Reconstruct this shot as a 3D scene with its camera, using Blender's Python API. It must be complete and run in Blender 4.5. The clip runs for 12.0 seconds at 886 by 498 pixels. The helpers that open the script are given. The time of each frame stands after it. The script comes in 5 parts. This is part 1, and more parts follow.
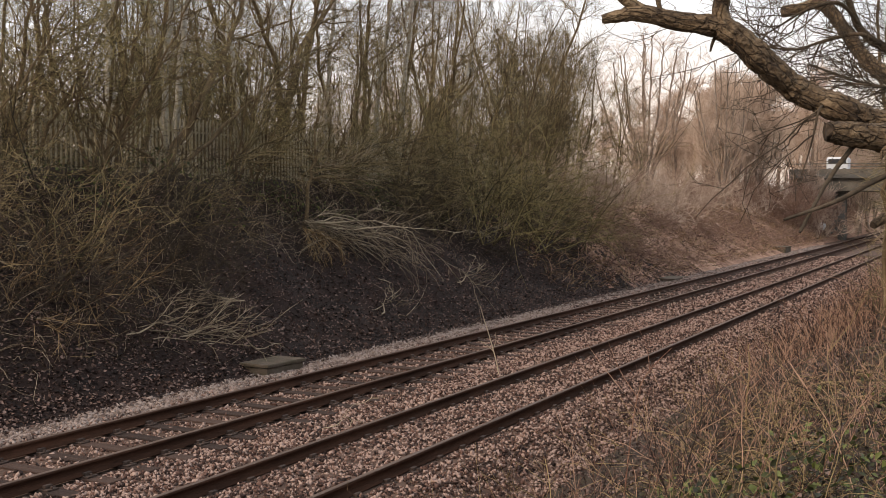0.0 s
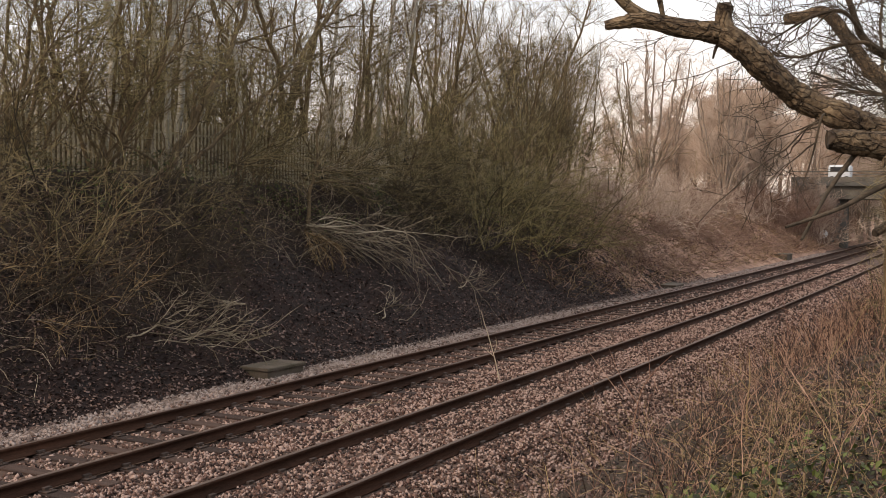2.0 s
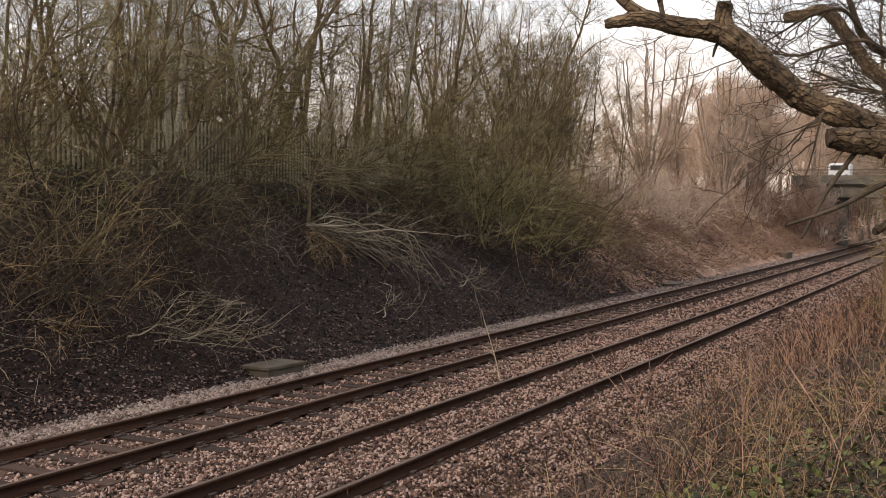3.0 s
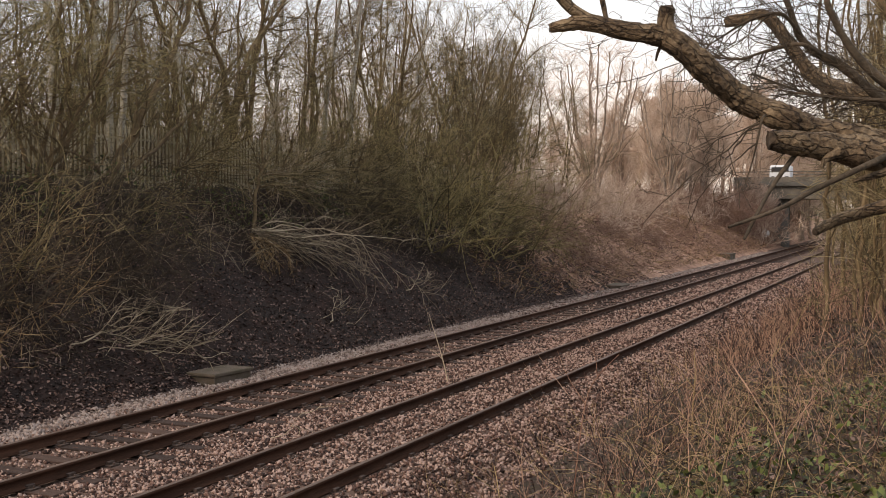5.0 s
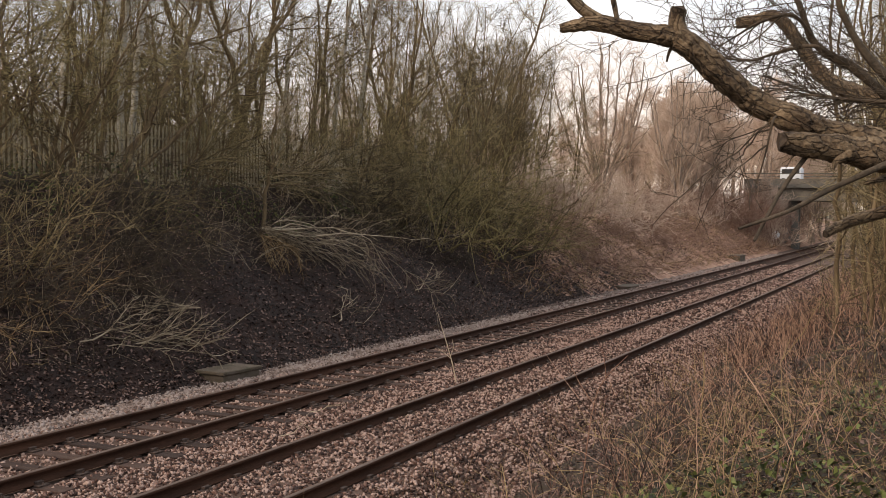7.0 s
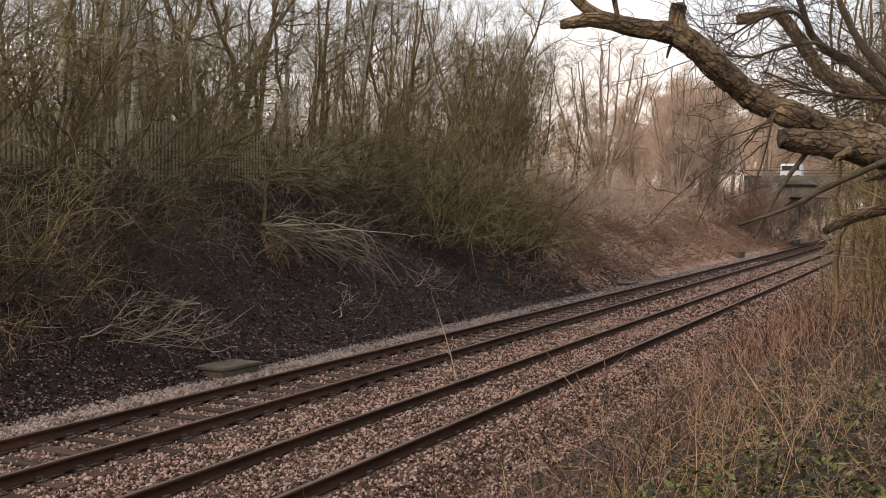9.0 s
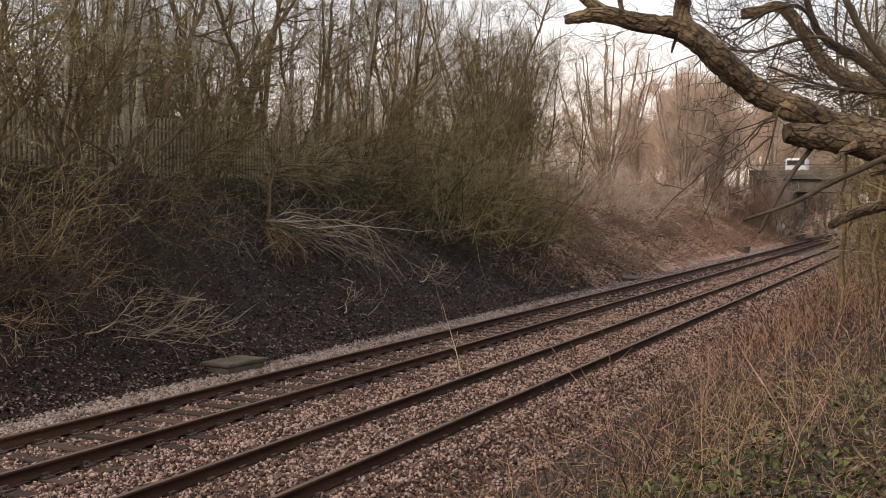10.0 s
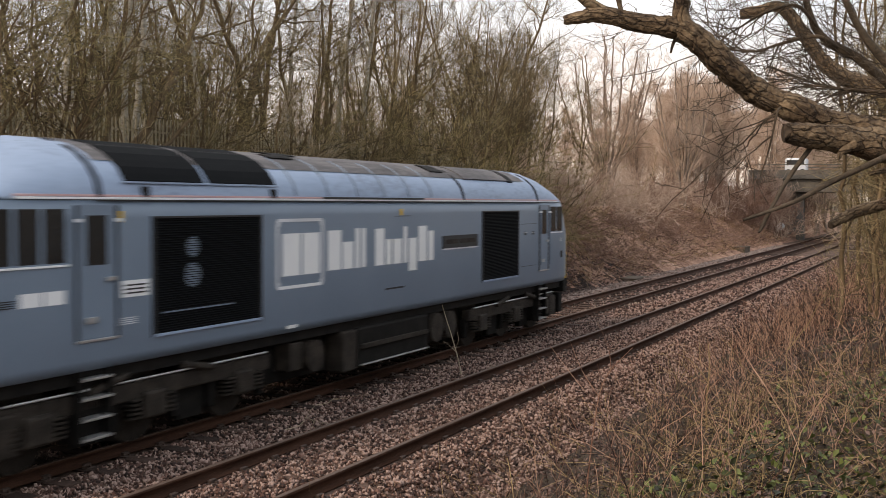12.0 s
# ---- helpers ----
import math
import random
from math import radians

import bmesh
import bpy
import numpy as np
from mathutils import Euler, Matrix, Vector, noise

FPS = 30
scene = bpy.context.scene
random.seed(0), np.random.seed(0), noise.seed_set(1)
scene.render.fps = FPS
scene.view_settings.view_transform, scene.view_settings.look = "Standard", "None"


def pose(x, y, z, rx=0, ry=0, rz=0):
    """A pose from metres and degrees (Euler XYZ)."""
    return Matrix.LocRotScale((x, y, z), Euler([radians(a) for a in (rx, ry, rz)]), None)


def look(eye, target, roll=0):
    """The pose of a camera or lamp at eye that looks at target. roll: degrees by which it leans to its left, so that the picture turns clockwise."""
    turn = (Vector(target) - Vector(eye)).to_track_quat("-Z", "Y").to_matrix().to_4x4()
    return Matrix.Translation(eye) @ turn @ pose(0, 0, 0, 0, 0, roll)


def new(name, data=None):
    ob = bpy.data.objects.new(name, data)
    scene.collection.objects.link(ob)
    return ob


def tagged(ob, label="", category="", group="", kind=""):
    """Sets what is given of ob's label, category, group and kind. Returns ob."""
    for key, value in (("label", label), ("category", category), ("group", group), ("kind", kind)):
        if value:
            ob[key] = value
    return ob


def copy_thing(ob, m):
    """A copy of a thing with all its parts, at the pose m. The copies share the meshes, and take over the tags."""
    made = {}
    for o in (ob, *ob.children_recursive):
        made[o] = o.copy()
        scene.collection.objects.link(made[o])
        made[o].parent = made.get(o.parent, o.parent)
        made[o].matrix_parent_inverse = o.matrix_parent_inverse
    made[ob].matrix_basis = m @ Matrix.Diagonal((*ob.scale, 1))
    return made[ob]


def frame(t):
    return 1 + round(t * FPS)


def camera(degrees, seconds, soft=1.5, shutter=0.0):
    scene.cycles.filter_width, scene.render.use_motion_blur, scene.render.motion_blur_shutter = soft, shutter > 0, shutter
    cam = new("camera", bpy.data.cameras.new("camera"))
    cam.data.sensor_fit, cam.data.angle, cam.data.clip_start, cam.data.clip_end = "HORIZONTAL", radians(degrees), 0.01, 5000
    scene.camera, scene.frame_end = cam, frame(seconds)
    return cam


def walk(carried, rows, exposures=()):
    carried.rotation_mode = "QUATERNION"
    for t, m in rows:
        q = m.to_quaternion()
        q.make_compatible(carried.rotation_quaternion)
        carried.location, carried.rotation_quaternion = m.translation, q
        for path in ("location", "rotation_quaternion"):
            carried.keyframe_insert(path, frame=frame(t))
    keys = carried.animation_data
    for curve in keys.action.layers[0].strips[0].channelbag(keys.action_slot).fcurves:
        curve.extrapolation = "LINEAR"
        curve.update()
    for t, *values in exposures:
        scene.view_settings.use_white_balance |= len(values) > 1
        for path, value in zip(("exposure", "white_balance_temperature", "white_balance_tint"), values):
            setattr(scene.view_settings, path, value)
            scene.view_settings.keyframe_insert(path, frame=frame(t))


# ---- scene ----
EYE = 3.215
cam = camera(42.8, 12.0, soft=0.6, shutter=0.2)
# seconds, then the turn of the hand-held camera, which stands in one spot on the bank
TURNS = [
    (0.0, 87.555, -0.328, 26.593), (0.5, 87.512, -0.441, 26.598), (1.0, 87.607, -0.708, 26.925),
    (1.5, 87.79, -0.829, 26.805), (2.0, 87.802, -0.763, 26.678), (2.5, 87.762, -0.685, 26.714),
    (4.3, 87.83, -0.29, 25.37), (4.5, 87.874, -0.274, 24.776), (5.0, 87.962, -0.283, 23.984), (5.5, 88.04, -0.302, 24.089),
    (6.0, 88.067, -0.415, 24.35), (6.5, 88.03, -0.507, 24.341), (7.0, 87.947, -0.639, 24.467),
    (9.0, 87.757, -0.718, 24.461), (9.5, 87.617, -0.708, 24.583), (10.0, 87.536, -0.558, 24.7),
    (10.5, 87.491, -0.39, 24.642), (11.0, 87.434, -0.293, 24.565), (11.5, 87.517, -0.164, 24.604),
    (12.0, 87.582, -0.357, 24.686),
]
walk(cam, [(t, pose(0, 0, EYE, a, b, c)) for t, a, b, c in TURNS], exposures=[(0.0, 0.4, 7300, 14), (12.0, 0.4, 7300, 14)])

# ---------------------------------------------------------------- light
SUN_UP, SUN_ROUND = 36.0, 205.0
world = bpy.data.worlds.new("overcast_sky")
scene.world = world
world.use_nodes = True
wn, wl = world.node_tree.nodes, world.node_tree.links
sky = wn.new("ShaderNodeTexSky")
sky.sky_type, sky.sun_disc = "NISHITA", False
sky.sun_elevation, sky.sun_rotation = radians(SUN_UP), radians(SUN_ROUND)
sky.dust_density = 3.0
bg_sky, bg_cloud, bg_mix = wn["Background"], wn.new("ShaderNodeBackground"), wn.new("ShaderNodeMixShader")
bg_sky.inputs[1].default_value = 0.13
wl.new(sky.outputs[0], bg_sky.inputs[0])
# thin cloud: warm towards the horizon, cool overhead
coord, split, ramp = wn.new("ShaderNodeTexCoord"), wn.new("ShaderNodeSeparateXYZ"), wn.new("ShaderNodeValToRGB")
wl.new(coord.outputs["Generated"], split.inputs[0])
wl.new(split.outputs[2], ramp.inputs[0])
ramp.color_ramp.elements[0].color = (1.0, 0.91, 0.83, 1)
ramp.color_ramp.elements[0].position = 0.04
ramp.color_ramp.elements[1].color = (0.76, 0.87, 1.0, 1)
ramp.color_ramp.elements[1].position = 0.2
wl.new(ramp.outputs[0], bg_cloud.inputs[0])
bg_cloud.inputs[1].default_value = 0.97
cloud, cmap = wn.new("ShaderNodeTexNoise"), wn.new("ShaderNodeMapRange")
cloud.inputs["Scale"].default_value = 3.0
wl.new(coord.outputs["Generated"], cloud.inputs["Vector"])
wl.new(cloud.outputs[0], cmap.inputs[0])
cmap.inputs[1].default_value, cmap.inputs[2].default_value = 0.3, 0.7
cmap.inputs[3].default_value, cmap.inputs[4].default_value = 0.75, 1.0
wl.new(cmap.outputs[0], bg_mix.inputs[0])
wl.new(bg_sky.outputs[0], bg_mix.inputs[1])
wl.new(bg_cloud.outputs[0], bg_mix.inputs[2])
wl.new(bg_mix.outputs[0], wn["World Output"].inputs[0])

sun = new("sun", bpy.data.lights.new("sun", "SUN"))
sun.data.energy, sun.data.angle, sun.data.color = 1.7, radians(16), (1.0, 0.84, 0.68)
sa, se = radians(SUN_ROUND), radians(SUN_UP)
sun.matrix_world = look((math.sin(sa) * math.cos(se) * 50, math.cos(sa) * math.cos(se) * 50, math.sin(se) * 50), (0, 0, 0))


# ---------------------------------------------------------------- materials
def mat(name, colours, scale=8.0, rough=0.85, metal=0.0, bump=0.3, fine=60.0, island=0.0, per_object=0.0, stretch=(1, 1, 1), spec=0.4):
    """A surface whose colour wanders between the given ones at two scales, with fine relief."""
    m = bpy.data.materials.new(name)
    m.use_nodes = True
    n, l = m.node_tree.nodes, m.node_tree.links
    b = n["Principled BSDF"]
    tc, mp = n.new("ShaderNodeTexCoord"), n.new("ShaderNodeMapping")
    mp.inputs["Scale"].default_value = stretch
    l.new(tc.outputs["Object"], mp.inputs[0])
    big, small, r = n.new("ShaderNodeTexNoise"), n.new("ShaderNodeTexNoise"), n.new("ShaderNodeValToRGB")
    big.inputs["Scale"].default_value, small.inputs["Scale"].default_value = scale, fine
    big.inputs["Detail"].default_value, small.inputs["Detail"].default_value = 5.0, 3.0
    for t in (big, small):
        l.new(mp.outputs[0], t.inputs["Vector"])
    mix = n.new("ShaderNodeMath")
    mix.operation = "MULTIPLY_ADD"
    l.new(small.outputs[0], mix.inputs[0])
    mix.inputs[1].default_value = 0.45
    half = n.new("ShaderNodeMath")
    half.operation = "MULTIPLY"
    l.new(big.outputs[0], half.inputs[0])
    half.inputs[1].default_value = 0.75
    l.new(half.outputs[0], mix.inputs[2])
    value = mix.outputs[0]
    if island or per_object:
        extra = n.new("ShaderNodeMath")
        extra.operation = "MULTIPLY_ADD"
        if island:
            g = n.new("ShaderNodeNewGeometry")
            l.new(g.outputs["Random Per Island"], extra.inputs[0])
        else:
            g = n.new("ShaderNodeObjectInfo")
            l.new(g.outputs["Random"], extra.inputs[0])
        extra.inputs[1].default_value = island or per_object
        less = n.new("ShaderNodeMath")
        less.operation = "SUBTRACT"
        l.new(value, less.inputs[0])
        less.inputs[1].default_value = (island or per_object) * 0.5
        l.new(less.outputs[0], extra.inputs[2])
        value = extra.outputs[0]
    l.new(value, r.inputs[0])
    e = r.color_ramp.elements
    while len(e) < len(colours):
        e.new(0.5)
    for i, c in enumerate(colours):
        e[i].position = 0.3 + 0.5 * i / max(1, len(colours) - 1)
        e[i].color = (*c, 1)
    l.new(r.outputs[0], b.inputs["Base Color"])
    b.inputs["Roughness"].default_value, b.inputs["Metallic"].default_value = rough, metal
    b.inputs["Specular IOR Level"].default_value = spec
    if bump:
        bp = n.new("ShaderNodeBump")
        bp.inputs["Strength"].default_value, bp.inputs["Distance"].default_value = bump, 0.02
        l.new(small.outputs[0], bp.inputs["Height"])
        l.new(bp.outputs[0], b.inputs["Normal"])
    return m


def plated(name, colours, stretch):
    """Old bark: ragged plates, each of its own tone, parted by dark cracks that run along the limb."""
    m = mat(name, colours, 9, 0.92, bump=0.8, fine=75)
    n, l = m.node_tree.nodes, m.node_tree.links
    b = n["Principled BSDF"]
    tc, mp, wob, add = n.new("ShaderNodeTexCoord"), n.new("ShaderNodeMapping"), n.new("ShaderNodeTexNoise"), n.new("ShaderNodeVectorMath")
    mp.inputs["Scale"].default_value = stretch
    wob.inputs["Scale"].default_value, wob.inputs["Detail"].default_value = 22.0, 4.0
    l.new(tc.outputs["Object"], wob.inputs["Vector"])
    add.operation = "MULTIPLY_ADD"
    l.new(wob.outputs["Color"], add.inputs[0])
    add.inputs[1].default_value = (0.03, 0.1, 0.0)
    l.new(tc.outputs["UV"], add.inputs[2])
    l.new(add.outputs[0], mp.inputs[0])
    edge, cell, crack, tone = n.new("ShaderNodeTexVoronoi"), n.new("ShaderNodeTexVoronoi"), n.new("ShaderNodeValToRGB"), n.new("ShaderNodeMapRange")
    edge.feature = "DISTANCE_TO_EDGE"
    for v in (edge, cell):
        v.inputs["Scale"].default_value = 1.0
        l.new(mp.outputs[0], v.inputs["Vector"])
    crack.color_ramp.elements[0].position, crack.color_ramp.elements[0].color = 0.0, (0.4, 0.36, 0.33, 1)
    crack.color_ramp.elements[1].position, crack.color_ramp.elements[1].color = 0.09, (1, 1, 1, 1)
    l.new(edge.outputs["Distance"], crack.inputs[0])
    l.new(cell.outputs["Color"], tone.inputs[0])
    tone.inputs[3].default_value, tone.inputs[4].default_value = 0.7, 1.4
    mul, mul2 = n.new("ShaderNodeMix"), n.new("ShaderNodeMix")
    for x in (mul, mul2):
        x.data_type, x.blend_type, x.clamp_result = "RGBA", "MULTIPLY", False
        x.inputs[0].default_value = 1.0
    l.new(b.inputs["Base Color"].links[0].from_socket, mul.inputs[6])
    l.new(crack.outputs[0], mul.inputs[7])
    l.new(mul.outputs[2], mul2.inputs[6])
    l.new(tone.outputs[0], mul2.inputs[7])
    l.new(mul2.outputs[2], b.inputs["Base Color"])
    bp = n.new("ShaderNodeBump")
    bp.inputs["Strength"].default_value, bp.inputs["Distance"].default_value = 1.0, 0.01
    l.new(crack.outputs[0], bp.inputs["Height"])
    l.new(b.inputs["Normal"].links[0].from_socket, bp.inputs["Normal"])
    l.new(bp.outputs[0], b.inputs["Normal"])
    return m


# nearly black soil: the shade in the thicket's hollows is put into its colour
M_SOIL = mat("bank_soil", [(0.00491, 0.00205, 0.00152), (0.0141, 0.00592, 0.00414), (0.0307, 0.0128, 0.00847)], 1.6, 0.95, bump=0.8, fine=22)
M_LITTER = mat("leaf_litter", [(0.01, 0.0053, 0.0046), (0.045, 0.0233, 0.0184), (0.085, 0.0466, 0.0368), (0.2, 0.133, 0.113)], 2.0, 0.8, bump=0.2, island=0.9)
# far slope colour, raised to offset the shadow of the woods
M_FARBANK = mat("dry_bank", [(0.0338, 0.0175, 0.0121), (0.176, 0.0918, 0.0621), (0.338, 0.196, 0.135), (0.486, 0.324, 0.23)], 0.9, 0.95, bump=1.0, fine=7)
M_BED = mat("ballast_bed", [(0.031, 0.0183, 0.0132), (0.0799, 0.0461, 0.033), (0.15, 0.0913, 0.0676)], 3.0, 0.95, bump=1.0, fine=26)
M_STONE = mat("ballast_stone", [(0.0268, 0.0145, 0.0117), (0.074, 0.037, 0.0274), (0.123, 0.0659, 0.0508), (0.195, 0.115, 0.0915), (0.371, 0.26, 0.218)], 1.2, 0.9, bump=0.2, fine=50, island=0.85)
M_CESS = mat("pale_cess_stone", [(0.0854, 0.06, 0.051), (0.193, 0.144, 0.125), (0.313, 0.253, 0.227)], 1.2, 0.9, bump=0.2, fine=50, island=0.6)
M_RAIL = mat("rusty_rail", [(0.0161, 0.00795, 0.0051), (0.0446, 0.0202, 0.0121), (0.0848, 0.039, 0.0235)], 6, 0.85, 0.0, bump=0.3, fine=90, stretch=(1, 0.1, 1), spec=0.15)
M_RAILHEAD = mat("worn_rail_head", [(0.05, 0.03, 0.021), (0.1, 0.062, 0.045), (0.16, 0.11, 0.085)], 3, 0.6, 0.15, bump=0.08, stretch=(1, 0.05, 1))
M_SLEEPER = mat("weathered_timber", [(0.0178, 0.00929, 0.00647), (0.0424, 0.0231, 0.0167), (0.0805, 0.0466, 0.0348)], 3, 0.9, bump=0.6, fine=40, stretch=(0.3, 4, 4), per_object=0.35)
M_CHAIR = mat("cast_iron_chair", [(0.025, 0.018, 0.015), (0.06, 0.04, 0.032), (0.1, 0.068, 0.055)], 10, 0.75, 0.3, bump=0.3)
M_CONCRETE = mat("mossy_concrete", [(0.0358, 0.032, 0.0158), (0.0846, 0.0667, 0.0448), (0.137, 0.104, 0.0843)], 3.5, 0.92, bump=0.4, fine=50)
M_BARK = mat("grey_brown_bark", [(0.0408, 0.0271, 0.0149), (0.111, 0.0763, 0.0412), (0.211, 0.151, 0.084)], 5, 0.92, bump=0.7, fine=35, stretch=(1, 1, 0.25))
M_BARK_NEAR = plated("flaking_bark", [(0.02, 0.013, 0.008), (0.07, 0.046, 0.028), (0.145, 0.1, 0.06), (0.26, 0.19, 0.118)], (34, 13, 1))
M_BARK_DARK = mat("dark_damp_bark", [(0.015, 0.0112, 0.0075), (0.0488, 0.0353, 0.0225), (0.105, 0.075, 0.0495)], 8, 0.9, bump=0.4, fine=60)
# far bark: lightened so that its colour carries the distance haze
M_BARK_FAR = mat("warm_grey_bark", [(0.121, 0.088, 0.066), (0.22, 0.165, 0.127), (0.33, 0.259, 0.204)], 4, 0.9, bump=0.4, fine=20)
M_BIRCH = mat("birch_bark", [(0.05, 0.045, 0.04), (0.34, 0.31, 0.26), (0.52, 0.48, 0.41)], 7, 0.8, bump=0.3, fine=24, stretch=(1, 1, 2.5))
M_TWIG = mat("olive_twigs", [(0.0191, 0.014, 0.00574), (0.106, 0.08, 0.0369), (0.329, 0.255, 0.135)], 1.0, 0.85, bump=0, island=0.6)
M_TWIG_OLIVE = mat("willow_twigs", [(0.0318, 0.026, 0.00935), (0.138, 0.11, 0.0467), (0.339, 0.275, 0.128)], 1.0, 0.85, bump=0, island=0.6)
M_TWIG_DARK = mat("dark_twigs", [(0.0459, 0.0282, 0.017), (0.136, 0.0864, 0.0527), (0.293, 0.197, 0.124)], 1.0, 0.85, bump=0, island=0.3)
M_TWIG_PALE = mat("pale_bare_branches", [(0.12, 0.0897, 0.0598), (0.276, 0.216, 0.15), (0.478, 0.395, 0.287)], 1.5, 0.85, bump=0, island=0.4)
M_TWIG_RED = mat("red_brown_twigs", [(0.11, 0.055, 0.0392), (0.23, 0.133, 0.0986), (0.36, 0.247, 0.19)], 0.8, 0.85, bump=0, island=0.4)
# far twigs: haze is put into the colour as a paler tone
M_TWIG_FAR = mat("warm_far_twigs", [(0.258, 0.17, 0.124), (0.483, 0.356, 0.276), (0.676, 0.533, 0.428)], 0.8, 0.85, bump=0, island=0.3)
M_STRAW = mat("dead_grass", [(0.041, 0.0223, 0.00984), (0.164, 0.0989, 0.0453), (0.377, 0.263, 0.136)], 1.0, 0.8, bump=0, island=0.7)
M_BRAMBLE = mat("dead_stems", [(0.022, 0.0105, 0.0075), (0.085, 0.039, 0.027), (0.19, 0.094, 0.064), (0.44, 0.27, 0.185)], 1.0, 0.8, bump=0, island=0.85)
M_CANE = mat("bramble_canes", [(0.016, 0.012, 0.005), (0.06, 0.042, 0.016), (0.14, 0.095, 0.038), (0.34, 0.24, 0.115)], 1.0, 0.7, bump=0, island=0.85)
M_LEAF = mat("bramble_leaf", [(0.011, 0.0135, 0.004), (0.03, 0.038, 0.01), (0.05, 0.066, 0.016), (0.12, 0.14, 0.035)], 2, 0.6, bump=0, island=0.7)
M_VERGE = mat("verge_moss_and_litter", [(0.0072, 0.00385, 0.0025), (0.027, 0.0154, 0.009), (0.045, 0.0275, 0.015), (0.048, 0.0451, 0.01)], 1.8, 0.95, bump=0.8, fine=25)
M_FENCE = mat("galvanised_pale", [(0.21, 0.18, 0.123), (0.378, 0.33, 0.229), (0.504, 0.44, 0.317)], 3, 0.6, 0.3, bump=0.1)
M_FIELD = mat("field", [(0.07, 0.06, 0.035), (0.14, 0.115, 0.065), (0.2, 0.16, 0.1)], 0.2, 0.95, bump=0.4, fine=4)
M_BRIDGE = mat("bridge_concrete", [(0.05, 0.0475, 0.0425), (0.1, 0.095, 0.085), (0.14, 0.133, 0.122)], 0.7, 0.9, bump=0.3, fine=8)
M_GIRDER = mat("dark_girder", [(0.057, 0.0504, 0.0442), (0.114, 0.101, 0.085), (0.19, 0.166, 0.139)], 0.9, 0.8, bump=0.2, fine=9)
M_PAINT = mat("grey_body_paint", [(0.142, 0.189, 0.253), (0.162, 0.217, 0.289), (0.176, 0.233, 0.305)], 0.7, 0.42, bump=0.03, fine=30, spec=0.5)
# body grey made lighter and bluer to paint in sky light; dark end is grime
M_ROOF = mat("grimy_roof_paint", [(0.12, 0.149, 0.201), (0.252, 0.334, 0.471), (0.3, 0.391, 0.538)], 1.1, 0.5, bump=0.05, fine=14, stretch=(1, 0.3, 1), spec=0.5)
M_SOOT = mat("sooty_roof", [(0.036, 0.0336, 0.036), (0.096, 0.09, 0.093), (0.198, 0.186, 0.186)], 1.3, 0.75, bump=0.1, fine=12, stretch=(1, 0.35, 1))
M_BLACK = mat("sooty_underframe", [(0.00288, 0.00288, 0.00288), (0.00749, 0.00691, 0.00634), (0.0173, 0.0156, 0.0138)], 4, 0.75, bump=0.2, fine=30, spec=0.15)
M_GRIME = mat("brake_dust_steel", [(0.0111, 0.00923, 0.00832), (0.0277, 0.0232, 0.0194), (0.0603, 0.0493, 0.0407)], 5, 0.7, 0.2, bump=0.3, fine=40, spec=0.2)
M_GRILLE = mat("grille_mesh", [(0.00162, 0.00216, 0.00297), (0.00351, 0.00432, 0.0054), (0.00594, 0.00702, 0.0081)], 6, 0.8, 0.0, bump=0.0, spec=0.1)
M_WHITE = mat("white_vinyl", [(0.701, 0.722, 0.744), (0.786, 0.807, 0.829), (0.829, 0.85, 0.85)], 2, 0.5, bump=0)
M_OFFWHITE = mat("pale_outline", [(0.52, 0.546, 0.585), (0.585, 0.611, 0.65), (0.65, 0.676, 0.715)], 2, 0.5, bump=0)
M_REDLINE = mat("coral_line", [(0.51, 0.3, 0.3), (0.561, 0.35, 0.35), (0.595, 0.4, 0.4)], 2, 0.5, bump=0)
M_YELLOW = mat("warning_yellow", [(0.55, 0.34, 0.03), (0.7, 0.44, 0.04), (0.75, 0.5, 0.06)], 2, 0.5, bump=0)
M_STEEL = mat("worn_step_edge", [(0.3, 0.3, 0.3), (0.48, 0.48, 0.48), (0.6, 0.6, 0.6)], 6, 0.4, 0.7, bump=0.05)
M_RUBBER = mat("dark_seal", [(0.012, 0.013, 0.015), (0.02, 0.021, 0.024), (0.03, 0.031, 0.034)], 6, 0.6, bump=0)


# ---------------------------------------------------------------- mesh helpers
def raw_mesh(name, verts, quads, material, smooth=False):
    me = bpy.data.meshes.new(name)
    verts, quads = np.asarray(verts, np.float32), np.asarray(quads, np.int32)
    me.vertices.add(len(verts))
    me.vertices.foreach_set("co", verts.ravel())
    k = quads.shape[1]
    me.loops.add(quads.size)
    me.loops.foreach_set("vertex_index", quads.ravel())
    me.polygons.add(len(quads))
    me.polygons.foreach_set("loop_start", np.arange(len(quads), dtype=np.int32) * k)
    if smooth:
        me.polygons.foreach_set("use_smooth", np.ones(len(quads), bool))
    me.update(calc_edges=True)
    me.materials.append(material)
    return me


def merged(name, batches, material, smooth=True):
    vs, qs, base = [], [], 0
    for v, q in batches:
        vs.append(v)
        qs.append(q + base)
        base += len(v)
    return raw_mesh(name, np.concatenate(vs), np.concatenate(qs), material, smooth)


def child(name, me, parent, label=""):
    ob = new(name, me)
    ob.parent = parent
    return tagged(ob, label)


def part(name, bm, material, parent, label="", m=None):
    me = bpy.data.meshes.new(name)
    bm.to_mesh(me)
    bm.free()
    me.materials.append(material)
    ob = child(name, me, parent, label)
    if m is not None:
        ob.matrix_basis = m
    return ob


